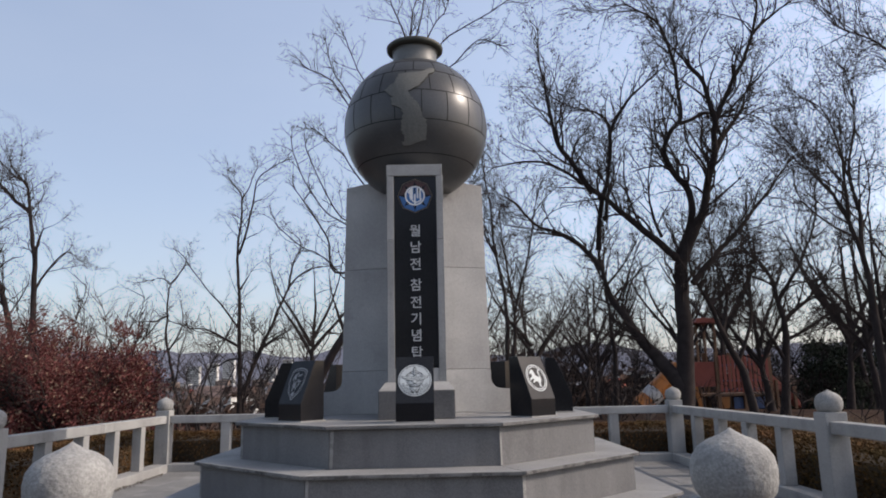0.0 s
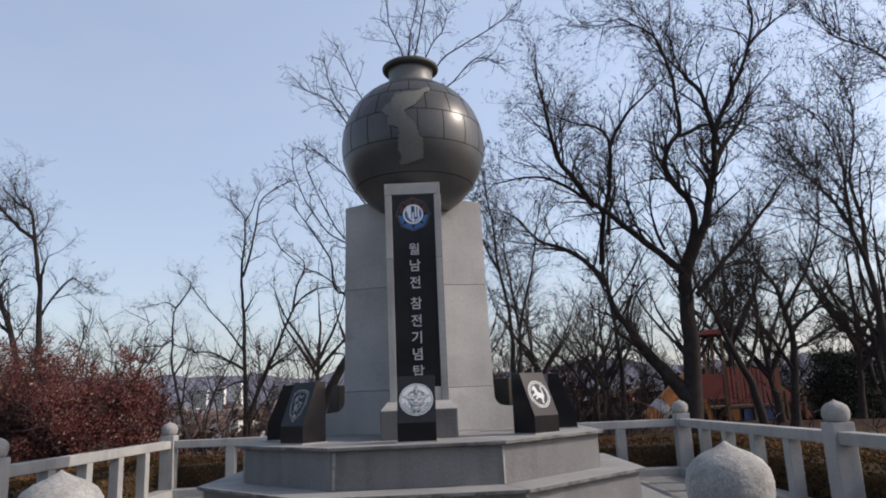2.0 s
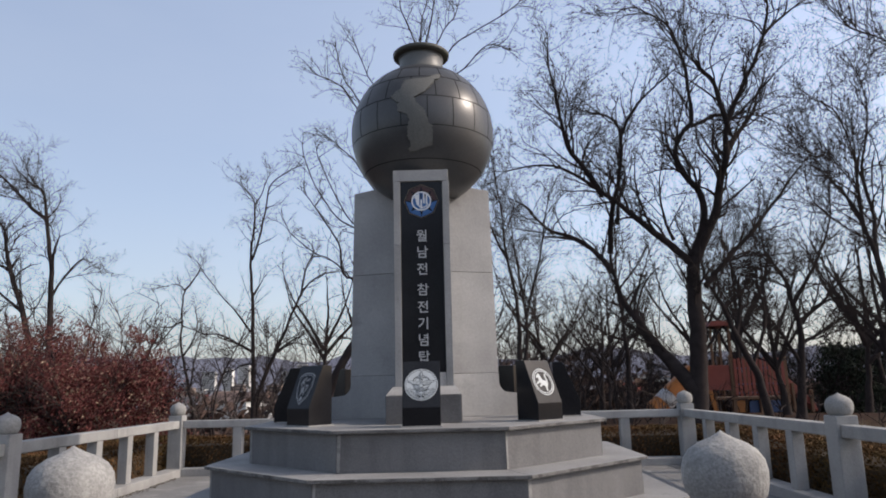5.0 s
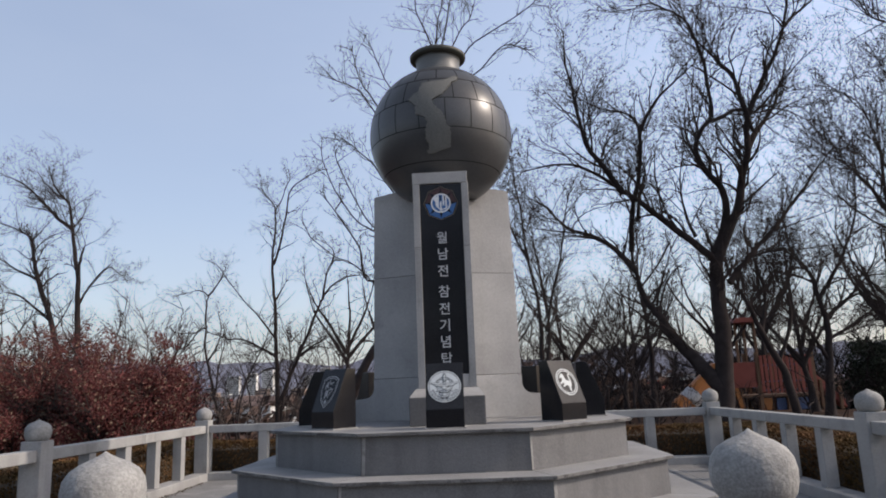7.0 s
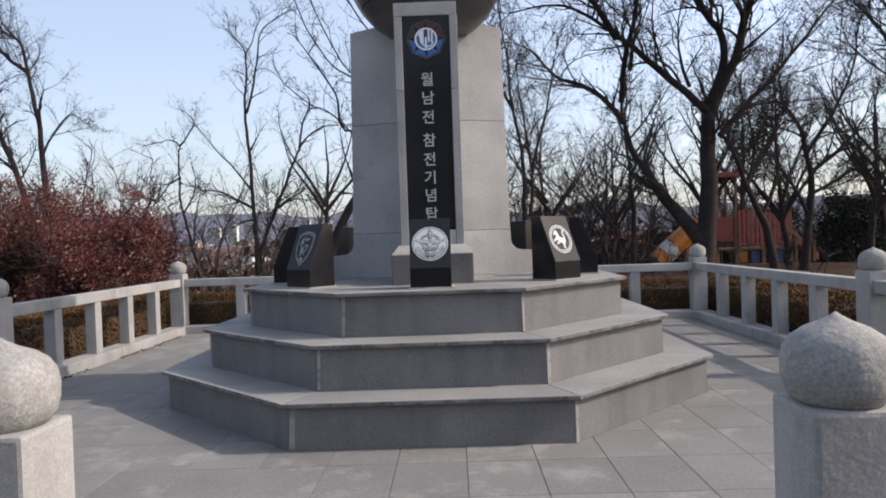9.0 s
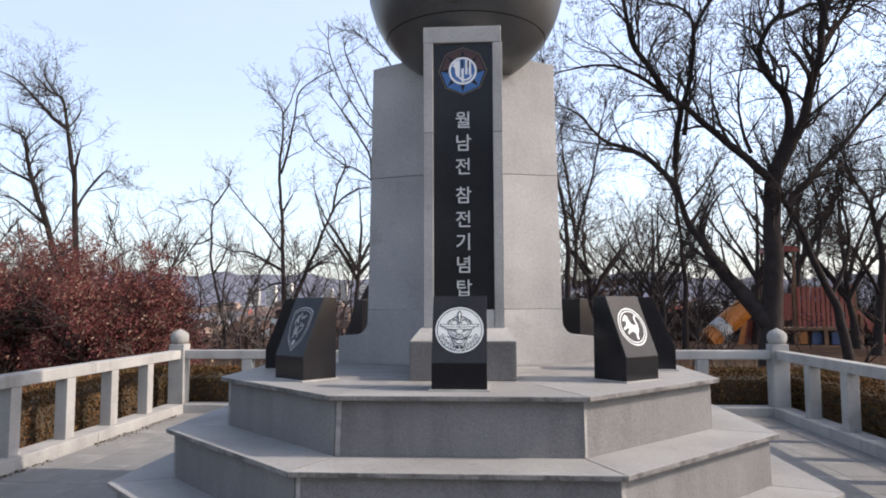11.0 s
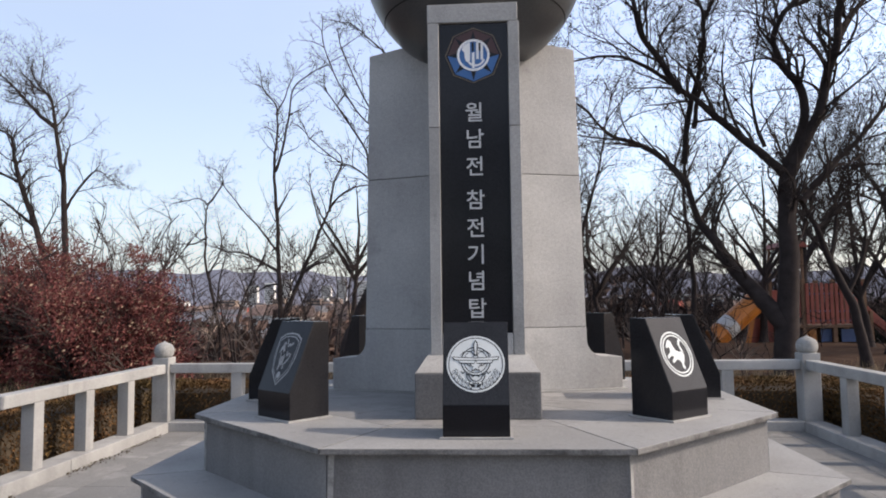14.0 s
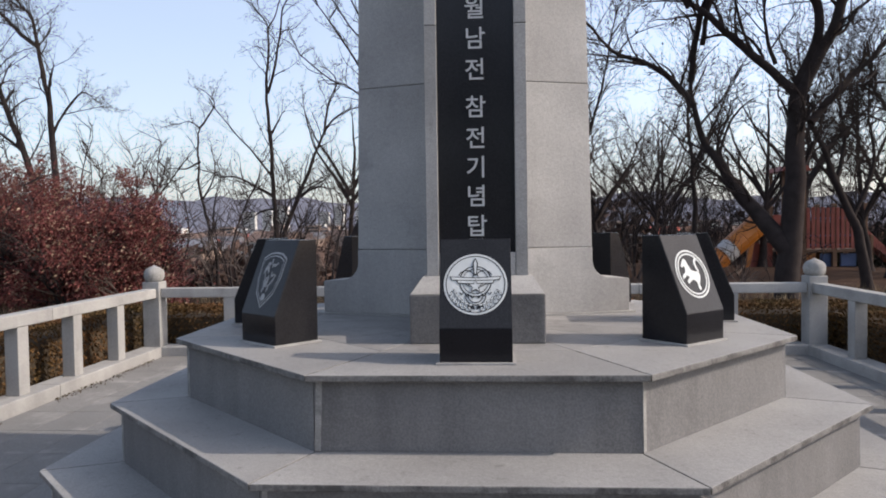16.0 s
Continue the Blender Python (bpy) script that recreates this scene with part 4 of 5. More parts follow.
bare_tree("bare spreading tree behind the play tower", 17.0, [
    (0.335, (12.04, -0.23), (12.24, 1.71), (12.35, 2.85), (12.2, 3.82), (11.96, 4.81), (11.49, 5.64), (11.36, 6.86)),
    (0.177, (12.4, 3.23), (13.15, 3.78), (14.05, 4.72), (14.62, 5.89)),
    (0.158, (12.2, 3.82), (13.0, 5.36), (13.36, 6.56), (13.35, 7.79)),
    (0.158, (12.24, 1.71), (11.5, 2.88), (10.85, 3.68), (10.42, 4.88)),
    (0.158, (12.31, 2.46), (13.41, 2.99), (14.43, 3.53)),
], BARK, 4, 2.2, False, 0.9)
bare_tree("bare tree with long arching boughs", 6.0, [
    (0.206, (8.63, 0.27), (8.67, 1.52), (8.65, 2.71), (8.55, 3.6), (8.36, 4.29), (8.09, 4.87), (7.69, 5.34)),
    (0.108, (8.55, 3.6), (8.71, 4.39), (8.72, 5.32), (9.0, 6.15), (9.21, 6.88)),
    (0.087, (8.36, 4.29), (8.33, 4.98), (8.31, 5.69), (7.95, 6.53)),
    (0.097, (8.67, 1.52), (9.41, 3.02), (10.05, 5.06), (9.82, 6.62), (9.42, 7.12), (8.8, 7.69), (8.12, 7.96)),
    (0.076, (10.05, 5.06), (10.18, 7.48), (9.58, 8.25), (8.92, 8.64), (8.23, 8.85)),
], BARK, 5, 1.9, False, 0.8)
bare_tree("slender bare tree with twin dark stems", 14.0, [
    (0.19, (2.3, 0.34), (2.32, 2.0), (2.35, 3.02), (2.29, 4.06), (2.09, 5.13), (1.98, 6.21), (1.87, 7.32), (1.75, 8.27)),
    (0.138, (2.52, 1.99), (2.62, 3.35), (2.5, 4.75), (2.4, 5.83), (2.37, 6.74)),
    (0.104, (2.62, 3.35), (2.91, 4.38), (3.17, 5.62), (3.35, 6.88)),
    (0.104, (2.09, 5.13), (1.63, 6.23), (1.42, 7.16)),
], BARK, 6, 1.5, False, 0.8)
bare_tree("slim straight bare tree on the slope", 17.0, [
    (0.217, (6.26, 0.07), (6.33, 1.75), (6.28, 3.29), (6.12, 4.68), (6.19, 5.89), (6.15, 7.12)),
    (0.118, (6.28, 3.29), (6.8, 4.65), (7.1, 5.64)),
    (0.099, (6.33, 2.71), (5.58, 2.94), (5.03, 3.35)),
], BARK, 7, 1.3, False, 0.8)
bare_tree("bare tree with snapped stems above red shrubs", 20.0, [
    (0.31, (-15.31, 0.84), (-15.59, 4.73), (-15.66, 6.11), (-15.89, 7.53), (-16.07, 8.49), (-16.26, 9.46), (-16.81, 9.86), (-17.47, 10.56)),
    (0.177, (-16.11, 8.37), (-17.0, 9.02), (-18.03, 9.92), (-18.81, 10.58), (-19.71, 11.12), (-20.6, 11.42)),
    (0.111, (-16.25, 9.42), (-16.96, 10.23), (-17.16, 10.69)),
    (0.155, (-15.66, 6.11), (-15.45, 7.27), (-15.3, 7.62)),
    (0.266, (-15.74, 1.18), (-16.55, 4.54), (-17.14, 6.18), (-17.38, 7.12), (-17.48, 7.84), (-18.02, 8.3), (-18.89, 8.63)),
    (0.133, (-17.14, 6.18), (-18.01, 6.68), (-18.88, 7.2)),
    (0.111, (-15.57, 5.18), (-15.04, 6.32), (-14.59, 6.76), (-14.1, 6.39)),
    (0.133, (-16.55, 4.54), (-17.68, 5.51), (-18.41, 5.77)),
], BARK, 8, 1.5, False, 0.75)
bare_tree("tall thin bare tree with a forked leaning stem", 20.0, [
    (0.221, (-7.4, 0.34), (-7.46, 2.38), (-7.51, 3.93), (-7.59, 5.29), (-7.68, 6.67), (-7.57, 7.6), (-7.58, 8.79), (-7.98, 9.41), (-8.18, 9.78)),
    (0.111, (-7.63, 6.44), (-7.26, 7.35), (-6.99, 8.28), (-6.81, 9.23), (-6.22, 9.68), (-5.75, 9.9)),
    (0.066, (-7.58, 8.67), (-7.28, 9.37), (-7.05, 10.09)),
    (0.111, (-7.52, 5.06), (-7.14, 5.73)),
    (0.133, (-7.48, 2.82), (-8.14, 3.18), (-8.82, 3.5), (-9.5, 3.57), (-10.19, 3.82)),
    (0.089, (-7.49, 3.49), (-8.15, 4.41), (-8.73, 5.11), (-9.21, 5.82)),
    (0.089, (-7.46, 2.38), (-7.9, 2.29), (-8.35, 2.09), (-9.02, 1.97)),
    (0.199, (-7.36, 0.97), (-6.79, 2.36), (-6.34, 3.44), (-5.89, 4.54), (-5.43, 5.42), (-4.74, 5.85), (-3.83, 5.92)),
    (0.111, (-6.52, 2.78), (-6.0, 3.09), (-5.22, 3.0)),
    (0.111, (-5.66, 4.98), (-5.54, 5.88), (-5.19, 6.79), (-5.53, 7.27)),
], BARK, 9, 1.35, False, 0.6)
bare_tree("small crooked bare tree at the slope's edge", 24.0, [
    (0.178, (-11.17, 0.29), (-11.44, 1.65), (-11.81, 3.17), (-11.87, 4.19), (-11.88, 5.48), (-11.81, 5.87), (-12.16, 6.15), (-12.82, 6.05)),
    (0.101, (-11.81, 5.87), (-11.38, 6.51), (-11.26, 7.03), (-11.67, 7.45)),
    (0.101, (-11.73, 2.92), (-11.05, 3.9), (-11.08, 4.93)),
    (0.101, (-11.82, 4.45), (-12.5, 4.22), (-13.28, 4.25)),
    (0.101, (-11.38, 1.4), (-11.01, 2.89), (-10.66, 3.89)),
], BARK, 10, 1.4, False, 0.6)
bare_tree("bare tree with fanned twigs rising behind the globe", 10.5, [
    (0.318, (-3.05, 0.69), (-2.46, 2.07), (-1.85, 3.05), (-1.22, 4.8), (-0.77, 7.09), (-0.55, 9.02), (-0.45, 10.52)),
    (0.05, (-0.45, 10.52), (-0.71, 11.22), (-0.93, 11.84), (-0.9, 12.63)),
    (0.05, (-0.45, 10.52), (-0.29, 11.71), (-0.09, 12.75)),
    (0.05, (-0.52, 9.51), (0.02, 11.52), (0.14, 12.56)),
    (0.05, (-0.52, 9.51), (0.25, 11.33), (0.59, 12.0), (0.79, 12.69)),
    (0.05, (-0.58, 8.86), (0.53, 10.63), (1.35, 11.26), (2.25, 11.89), (2.5, 12.14)),
    (0.05, (-0.58, 8.86), (0.81, 9.94), (1.47, 10.57), (2.01, 10.45)),
    (0.05, (-0.7, 7.73), (-1.7, 9.58), (-2.3, 11.06)),
    (0.05, (-0.77, 7.09), (-2.1, 9.03), (-2.48, 9.63), (-2.71, 10.57)),
    (0.05, (-0.9, 6.47), (-2.18, 8.79), (-2.64, 9.31), (-3.11, 9.5)),
    (0.05, (-1.04, 5.55), (-2.29, 7.49), (-2.81, 8.17), (-3.12, 8.43)),
    (0.05, (-1.13, 5.1), (-2.25, 5.61), (-2.98, 6.89), (-3.28, 7.71)),
    (0.08, (-1.3, 4.5), (-2.35, 4.1), (-2.56, 5.01), (-3.0, 5.65), (-3.3, 6.13)),
    (0.05, (-1.7, 3.48), (-2.27, 4.1), (-2.79, 4.57), (-3.16, 4.74), (-3.76, 5.22)),
    (0.05, (-1.22, 4.8), (-2.25, 5.46), (-2.69, 5.79), (-3.29, 6.75), (-3.56, 7.72)),
], BARK, 11, 1.15, False, 0.5)


def wild_tree(x, y, h, seed, density):
    """A bare tree of the park with a forked trunk, grown at random."""
    rng = random.Random(seed)
    z = ground_height(x, y)
    fork = rng.uniform(0.22, 0.38) * h
    lean = rng.uniform(-0.6, 0.6)
    limbs = [(0.045 * h, (x, z), (x + lean * 0.3, z + fork * 0.5), (x + lean * 0.7, z + fork), (x + lean * 1.2, z + h * 0.62), (x + lean, z + h * 0.82))]
    for k in range(5):
        s = (-1) ** k * rng.uniform(0.16, 0.34) * h
        z0 = z + fork * rng.uniform(0.9, 1.5)
        limbs.append((0.024 * h, (x + lean * 0.7, z0), (x + lean + s * 0.35, z0 + 0.14 * h), (x + lean + s * 0.75, z0 + 0.30 * h), (x + lean + s, z0 + rng.uniform(0.4, 0.56) * h)))
    bare_tree("bare park tree with a forked dark trunk", y, limbs, BARK, seed, density)


PARK = ((13.0, 20, 8), (17.0, 18.5, 9), (21.5, 22, 10), (19.5, 26, 10), (4.3, 21, 6.5), (0.8, 23, 7), (9.6, 33, 9), (11.0, 24, 8), (15.5, 31, 11), (23, 30, 11.5), (7.2, 26, 7), (-4.9, 20, 7.0), (-3.4, 21.5, 7.8), (18.5, 22, 9))
for k, (x, y, h) in enumerate(PARK):
    wild_tree(x, y, h, 200 + k, 0.66 if x > 8 else 0.42)


# thicket of thin stems on the slope behind
def thicket(label, spots, seed, mat, levels=2):
    rng = random.Random(seed)
    V, F, tips = [], [], []
    for x, y, h in spots:
        z = ground_height(x, y)
        p = Vector((x, y, z - 0.1))
        d = Vector((rng.uniform(-.2, .2), rng.uniform(-.2, .2), 1))
        path, radii, m = [p], [0.007 * h + 0.01], 7
        for k in range(m):
            d = (d + Vector((rng.uniform(-.38, .38), rng.uniform(-.38, .38), 0.12))).normalized()
            p = p + d * h / m
            path.append(p)
            radii.append((0.007 * h + 0.01) * (1 - 0.85 * (k + 1) / m))
        tube(V, F, path, radii, 5)
        for k in range(int(4.5 * h)):
            f = rng.uniform(0.2, 1.0) * m
            i = min(int(f), m - 1)
            q = path[i].lerp(path[i + 1], f - i)
            a = rng.uniform(0, 2 * math.pi)
            twig(V, F, tips, rng, q, Vector((math.cos(a), math.sin(a), rng.uniform(0.4, 1.3))), rng.uniform(0.7, 0.36 * h + 0.5) * (1.1 - 0.5 * f / m), 0.016, levels - 1, 0.38)
    tagged(raw("undergrowth", V, F, mat), label, "undergrowth", kind="stuff")


rng = random.Random(77)
thicket("thin bare saplings crowding the slope", [(rng.uniform(-30, -1), rng.uniform(15, 26), rng.uniform(3.0, 5.6)) for _ in range(90)], 5, BARK)
thicket("bare scrub and saplings beside the playground", [(rng.uniform(0.5, 6), rng.uniform(16, 30), rng.uniform(3.5, 7.0)) for _ in range(34)] + [(rng.uniform(4, 48), rng.uniform(33, 50), rng.uniform(7.0, 13.0)) for _ in range(55)], 6, BARK)
thicket("low dark brush beyond the play tower", [(rng.uniform(3, 36), rng.uniform(32, 40), rng.uniform(1.8, 4.3)) for _ in range(110)], 18, BARK)
thicket("low dark undergrowth round the playground", [(rng.uniform(4.5, 24), rng.uniform(9, 26), rng.uniform(0.6, 1.7)) for _ in range(90)], 23, BARK)
thicket("tall bare brush behind the play tower", [(rng.uniform(9, 38), rng.uniform(29.5, 37), rng.uniform(3.8, 7.5)) for _ in range(100)], 24, BARK)
thicket("brown leafless brush on the falling slope", [(rng.uniform(-30, 4), rng.uniform(26, 46), rng.uniform(1.6, 3.4)) for _ in range(60)], 25, BARK_PALE)
thicket("dense bare bush behind the red shrubs", [(rng.uniform(-20, -9.2), rng.uniform(11.2, 15.5), rng.uniform(3.0, 4.7)) for _ in range(100)], 26, BARK)
thicket("low tangled bare scrub along the fence", [(rng.uniform(-9, 6), rng.uniform(8.5, 15), rng.uniform(0.9, 2.0)) for _ in range(45)], 8, BARK_PALE)
thicket("bare woods at the terrace's side", [(rng.uniform(-27, -15), rng.uniform(8, 26), rng.uniform(4.0, 7.5)) for _ in range(34)], 9, BARK_PALE)


# red-leaved shrubs
def red_shrub(x, y, w, h, seed, n):
    rng = random.Random(seed)
    gz = ground_height(x, y)
    s = thing("shrub", "dense shrub holding withered dark red leaves", "shrub", at=(x, y, gz), group="red shrubs")
    V, F, tips = [], [], []
    for k in range(9):
        a = rng.uniform(0, 2 * math.pi)
        twig(V, F, tips, rng, Vector((0.2 * math.cos(a), 0.2 * math.sin(a), -0.1)), Vector((0.5 * math.cos(a), 0.5 * math.sin(a), 1.0)), h * rng.uniform(0.75, 1.05), 0.035, 1)
    raw("stem", V, F, BARK, s)
    LV, LF, TV, TF = [], [], [], []
    clumps = []
    for k in range(72):
        a, u, v = rng.uniform(0, 2 * math.pi), rng.random() ** 0.5, rng.random() * 1.22
        rr = w / 2 * u * (1 - 0.5 * v * v)
        clumps.append((Vector((rr * math.cos(a), rr * math.sin(a), 0.25 + (h - 0.4) * v)), rng.uniform(0.22, 0.5) if v < 0.85 else rng.uniform(0.12, 0.22)))
    for c, r in clumps:
        for k in range(int(n * r * r * (1.0 if c.z < 0.75 * h else 0.6))):
            p = c + Vector((rng.gauss(0, .5), rng.gauss(0, .5), rng.gauss(0, .42))) * r
            if p.z < 0.1:
                continue
            leaf(TV, TF, rng, p, rng.uniform(0.025, 0.05)) if rng.random() < 0.075 else leaf(LV, LF, rng, p, rng.uniform(0.018, 0.037))
    raw("foliage", LV, LF, RED_LEAF, s)
    raw("pale_leaves", TV, TF, TAN_LEAF, s, "scattered pale tan leaves")


SHRUBS = ((-13.0, 9.3, 3.4, 3.5), (-11.0, 9.8, 3.0, 2.7), (-9.8, 10.6, 2.8, 3.0), (-8.6, 9.6, 2.4, 2.5), (-7.5, 10.0, 2.1, 2.7), (-14.5, 8.6, 3.4, 3.2), (-11.6, 11.8, 3.2, 3.1))
for k, (x, y, w, h) in enumerate(SHRUBS):
    red_shrub(x, y, w, h, 30 + k, 3100)


# clipped hedge outside the fence
def hedge(x0, y0, x1, y1, h, label, seed):
    rng = random.Random(seed)
    a, b = Vector((x0, y0, 0)), Vector((x1, y1, 0))
    d = (b - a).normalized()
    s = Vector((-d.y, d.x, 0))
    L, w = (b - a).length, 0.62
    hd = thing("hedge", label, "hedge", at=tuple((a + b) / 2), turn=math.degrees(math.atan2(d.y, d.x)), group="clipped hedges")
    part("core", block(0, 0, h * 0.46 - 0.07, L - 0.1, w - 0.12, h * 0.86, 0.03), DRY_LEAF, hd)
    V, F = [], []
    for k in range(int(L * 3600)):
        u = rng.uniform(-L / 2, L / 2)
        side = rng.random()
        bumpy = 0.05 * noise.noise((u * 2.2, seed, 0))
        if side < 0.36:
            p = Vector((u, rng.uniform(-w / 2, w / 2), h + bumpy - abs(rng.gauss(0, 0.03))))
        else:
            p = Vector((u, (1 if side < 0.68 else -1) * (w / 2 + bumpy - abs(rng.gauss(0, 0.035))), rng.uniform(-0.05, h)))
        leaf(V, F, rng, p, rng.uniform(0.012, 0.027))
    raw("leaves", V, F, HEDGE_LEAF, hd)


hedge(XL - 0.62, -5.0, XL - 0.62, 5.0, 0.60, "clipped winter hedge, olive and brown", 1)
hedge(XR + 0.62, -5.0, XR + 0.62, 5.0, 0.58, "clipped dark brown hedge in shade", 2)
hedge(XL - 0.2, YB + 0.66, XR + 0.2, YB + 0.66, 0.56, "clipped reddish-brown winter hedge", 3)


# tufts of straw
def straw():
    rng = random.Random(4)
    V, F = [], []
    for k in range(9000):
        x, y = rng.uniform(-14, 12), rng.uniform(-1, 13)
        if XL - 1.0 < x < XR + 1.0 and y < YB + 1.1:
            continue
        z = ground_height(x, y)
        for j in range(3):
            a = rng.uniform(0, 6.283)
            h = rng.uniform(0.08, 0.32)
            lean = Vector((math.cos(a), math.sin(a), 0)) * h * rng.uniform(0.1, 0.6)
            w = Vector((-math.sin(a), math.cos(a), 0)) * 0.006
            p = Vector((x + rng.uniform(-.1, .1), y + rng.uniform(-.1, .1), z - 0.02))
            i = len(V)
            V.extend([p - w, p + w, p + lean + Vector((0, 0, h))])
            F.append((i, i + 1, i + 2))
    tagged(raw("dry_grass", V, F, STRAW), "tufts of bleached winter grass", "grass", kind="stuff")


straw()

# dark evergreen mass beyond the playground
def evergreen(x, y, w, h, seed, label="dark evergreen shrub beyond the playground", name="evergreen_shrub", category="shrub", size=1.0):
    rng = random.Random(seed)
    gz = ground_height(x, y)
    s = thing(name, label, category, at=(x, y, gz), group=name.replace("_", " ") + "s")
    V, F = [], []
    tube(V, F, [Vector((0, 0, -0.2)), Vector((0.05, 0, h * 0.5)), Vector((0, 0.05, h * 0.85))], [0.14, 0.09, 0.03], 7)
    raw("trunk", V, F, BARK, s)
    V, F = [], []
    for k in range(60):
        a, v = rng.uniform(0, 6.283), rng.random()
        rr = w / 2 * rng.random() ** 0.5 * (1 - 0.45 * v)
        c = Vector((rr * math.cos(a), rr * math.sin(a), 0.3 + (h - 0.5) * v))
        for j in range(85 if size < 2 else 40):
            leaf(V, F, rng, c + Vector((rng.gauss(0, .3), rng.gauss(0, .3), rng.gauss(0, .22))) * size, rng.uniform(0.06, 0.11) * size)
    raw("foliage", V, F, EVERGREEN, s)


for k, (x, y, w, h) in enumerate(((-17, -20, 6, 8), (-11.5, -22, 6.5, 9), (-6, -20.5, 6, 8.5), (-0.5, -23, 6.5, 9), (5, -21, 6, 8), (10.5, -22.5, 6.5, 9), (16, -20, 6, 8.5))):
    evergreen(x, y, w, h, 80 + k, "dark evergreen tree across the entrance path", "evergreen_tree", "tree", 2.2)
for k, (x, y, w, h) in enumerate(((21.5, 31, 4.6, 4.2), (25, 31.5, 4.8, 4.6), (28.5, 30, 4.6, 4.2), (23.5, 34, 5.0, 5.0), (19.5, 35, 4.6, 4.0))):
    evergreen(x, y, w, h, 60 + k)


# ---------------------------------------------------------------- playground
def play_tower():
    cx, cy, k = 13.7, 24.6, 1.2
    g = ground_height(cx, cy)
    t = thing("play_tower", "timber play tower with red slatted panels and an orange slide", "play tower", at=(cx, cy, g))

    def piece(name, x, y, z, sx, sy, sz, mat, bevel=0.01, label=""):
        part(name, block(k * x, k * y, k * z, k * sx, k * sy, k * sz, bevel), mat, t, label)

    for px in (-0.97, 0.0, 0.97):
        for py in (-0.6, 0.6):
            piece("post", px, py, 1.05, 0.13, 0.13, 2.1, TIMBER)
    for px in (-1.58, -0.9):
        for py in (-0.5, 0.5):
            piece("roof_post", px, py, 1.6, 0.08, 0.08, 3.2, TIMBER)
    piece("deck", -0.3, 0, 0.55, 2.7, 1.35, 0.09, TIMBER)
    for j in range(12):
        x = -0.86 + j * 0.156
        piece("slat", x, -0.68, 1.30, 0.108, 0.03, 1.33 + 0.04 * (j % 2), RED_METAL, 0.008)
    for z in (0.74, 1.05, 1.62):
        piece("panel_rail", 0, -0.645, z, 1.85, 0.04, 0.05, BLUE_PANEL, 0.006, "dark rail")
    part("roof", prism([Vector((-1.72, -0.75, 3.18)) * k, Vector((-0.76, -0.75, 3.18)) * k, Vector((-0.92, -0.75, 3.36)) * k, Vector((-1.56, -0.75, 3.36)) * k], (0, 1.5 * k, 0), 0.01), RED_METAL, t, "red roof canopy")
    piece("low_panel", -0.72, -0.5, 0.26, 0.34, 0.05, 0.42, ORANGE, 0.01, "yellow-orange panel")
    for px in (-0.15, 0.5):
        piece("low_panel", px, -0.5, 0.24, 0.5, 0.05, 0.42, BLUE_PANEL, 0.01, "dark blue panel")
    # tube slide in bands, one of them grey
    a, b = Vector((-2.35, -0.55, 1.50)) * k, Vector((-3.98, -0.85, 0.16)) * k
    for j in range(5):
        p, q = a.lerp(b, j / 5), a.lerp(b, (j + 0.985) / 5)
        d = (q - p).normalized()
        side = d.cross(Vector((0, 0, 1))).normalized()
        up = side.cross(d)
        pts = [p + side * 0.44 * math.cos(2 * math.pi * i / 16) + up * 0.44 * math.sin(2 * math.pi * i / 16) for i in range(16)]
        part("slide_section", prism(pts, q - p, 0.015), GREY_PLASTIC if j == 3 else ORANGE, t, "grey slide band" if j == 3 else "")
    for px, lean in ((-2.62, -0.25), (-2.0, 0.3)):
        part("brace", prism([Vector((px, -0.62, 1.3)) * k, Vector((px + 0.16, -0.62, 1.3)) * k, Vector((px + 0.16 + lean, -0.62, 0)) * k, Vector((px + lean, -0.62, 0)) * k], (0, 0.1, 0), 0.01), ORANGE, t, "orange slide support")
    piece("side_panel", -2.25, -0.35, 0.42, 0.75, 0.05, 0.8, RED_METAL, 0.01, "dark red panel below the slide")
    piece("side_panel", -1.5, -0.6, 1.3, 0.9, 0.05, 0.9, RED_METAL, 0.01, "red panel beside the slide's mouth")
    part("ramp", prism([Vector((0.98, -0.5, 1.36)) * k, Vector((0.98, -0.5, 0.95)) * k, Vector((2.05, -0.5, 0.02)) * k, Vector((2.05, -0.5, 0.30)) * k], (0, 0.5 * k, 0), 0.02), RED_METAL, t, "dull red ramp")
    for px in (1.2, 1.85):
        piece("post", px, -0.55, 0.4, 0.1, 0.1, 0.8 if px > 1.5 else 1.3, TIMBER)


play_tower()


# ---------------------------------------------------------------- the town in the valley
def house(x, y, w, d, h, roof, wall, turn, seed):
    z = ground_height(x, y)
    s = thing("house", {"r": "small house with a red roof in the valley", "b": "low house with a blue roof in the valley", "g": "pale house with a grey roof in the valley", "n": "low house with a brown roof in the valley"}[roof], "house", at=(x, y, z - 0.3), turn=turn, group="town houses")
    part("wall", block(0, 0, h / 2, w, d, h, 0), wall, s)
    o = 0.5
    pts = [Vector((-w / 2 - o, -d / 2 - o, h)), Vector((-w / 2 - o, d / 2 + o, h)), Vector((-w / 2 - o, 0, h + 0.32 * d))]
    part("roof", prism(pts, (w + 2 * o, 0, 0)), {"r": ROOF_RED, "b": ROOF_BLUE, "g": ROOF_GREY, "n": ROOF_BROWN}[roof], s)
    for k in range(max(2, int(w / 3))):
        cx = -w / 2 + (k + 0.5) * w / max(2, int(w / 3))
        part("window", block(cx, -d / 2 - 0.02, h * 0.55, 1.2, 0.08, 1.2, 0), GLASS_DARK, s)


rng = random.Random(21)
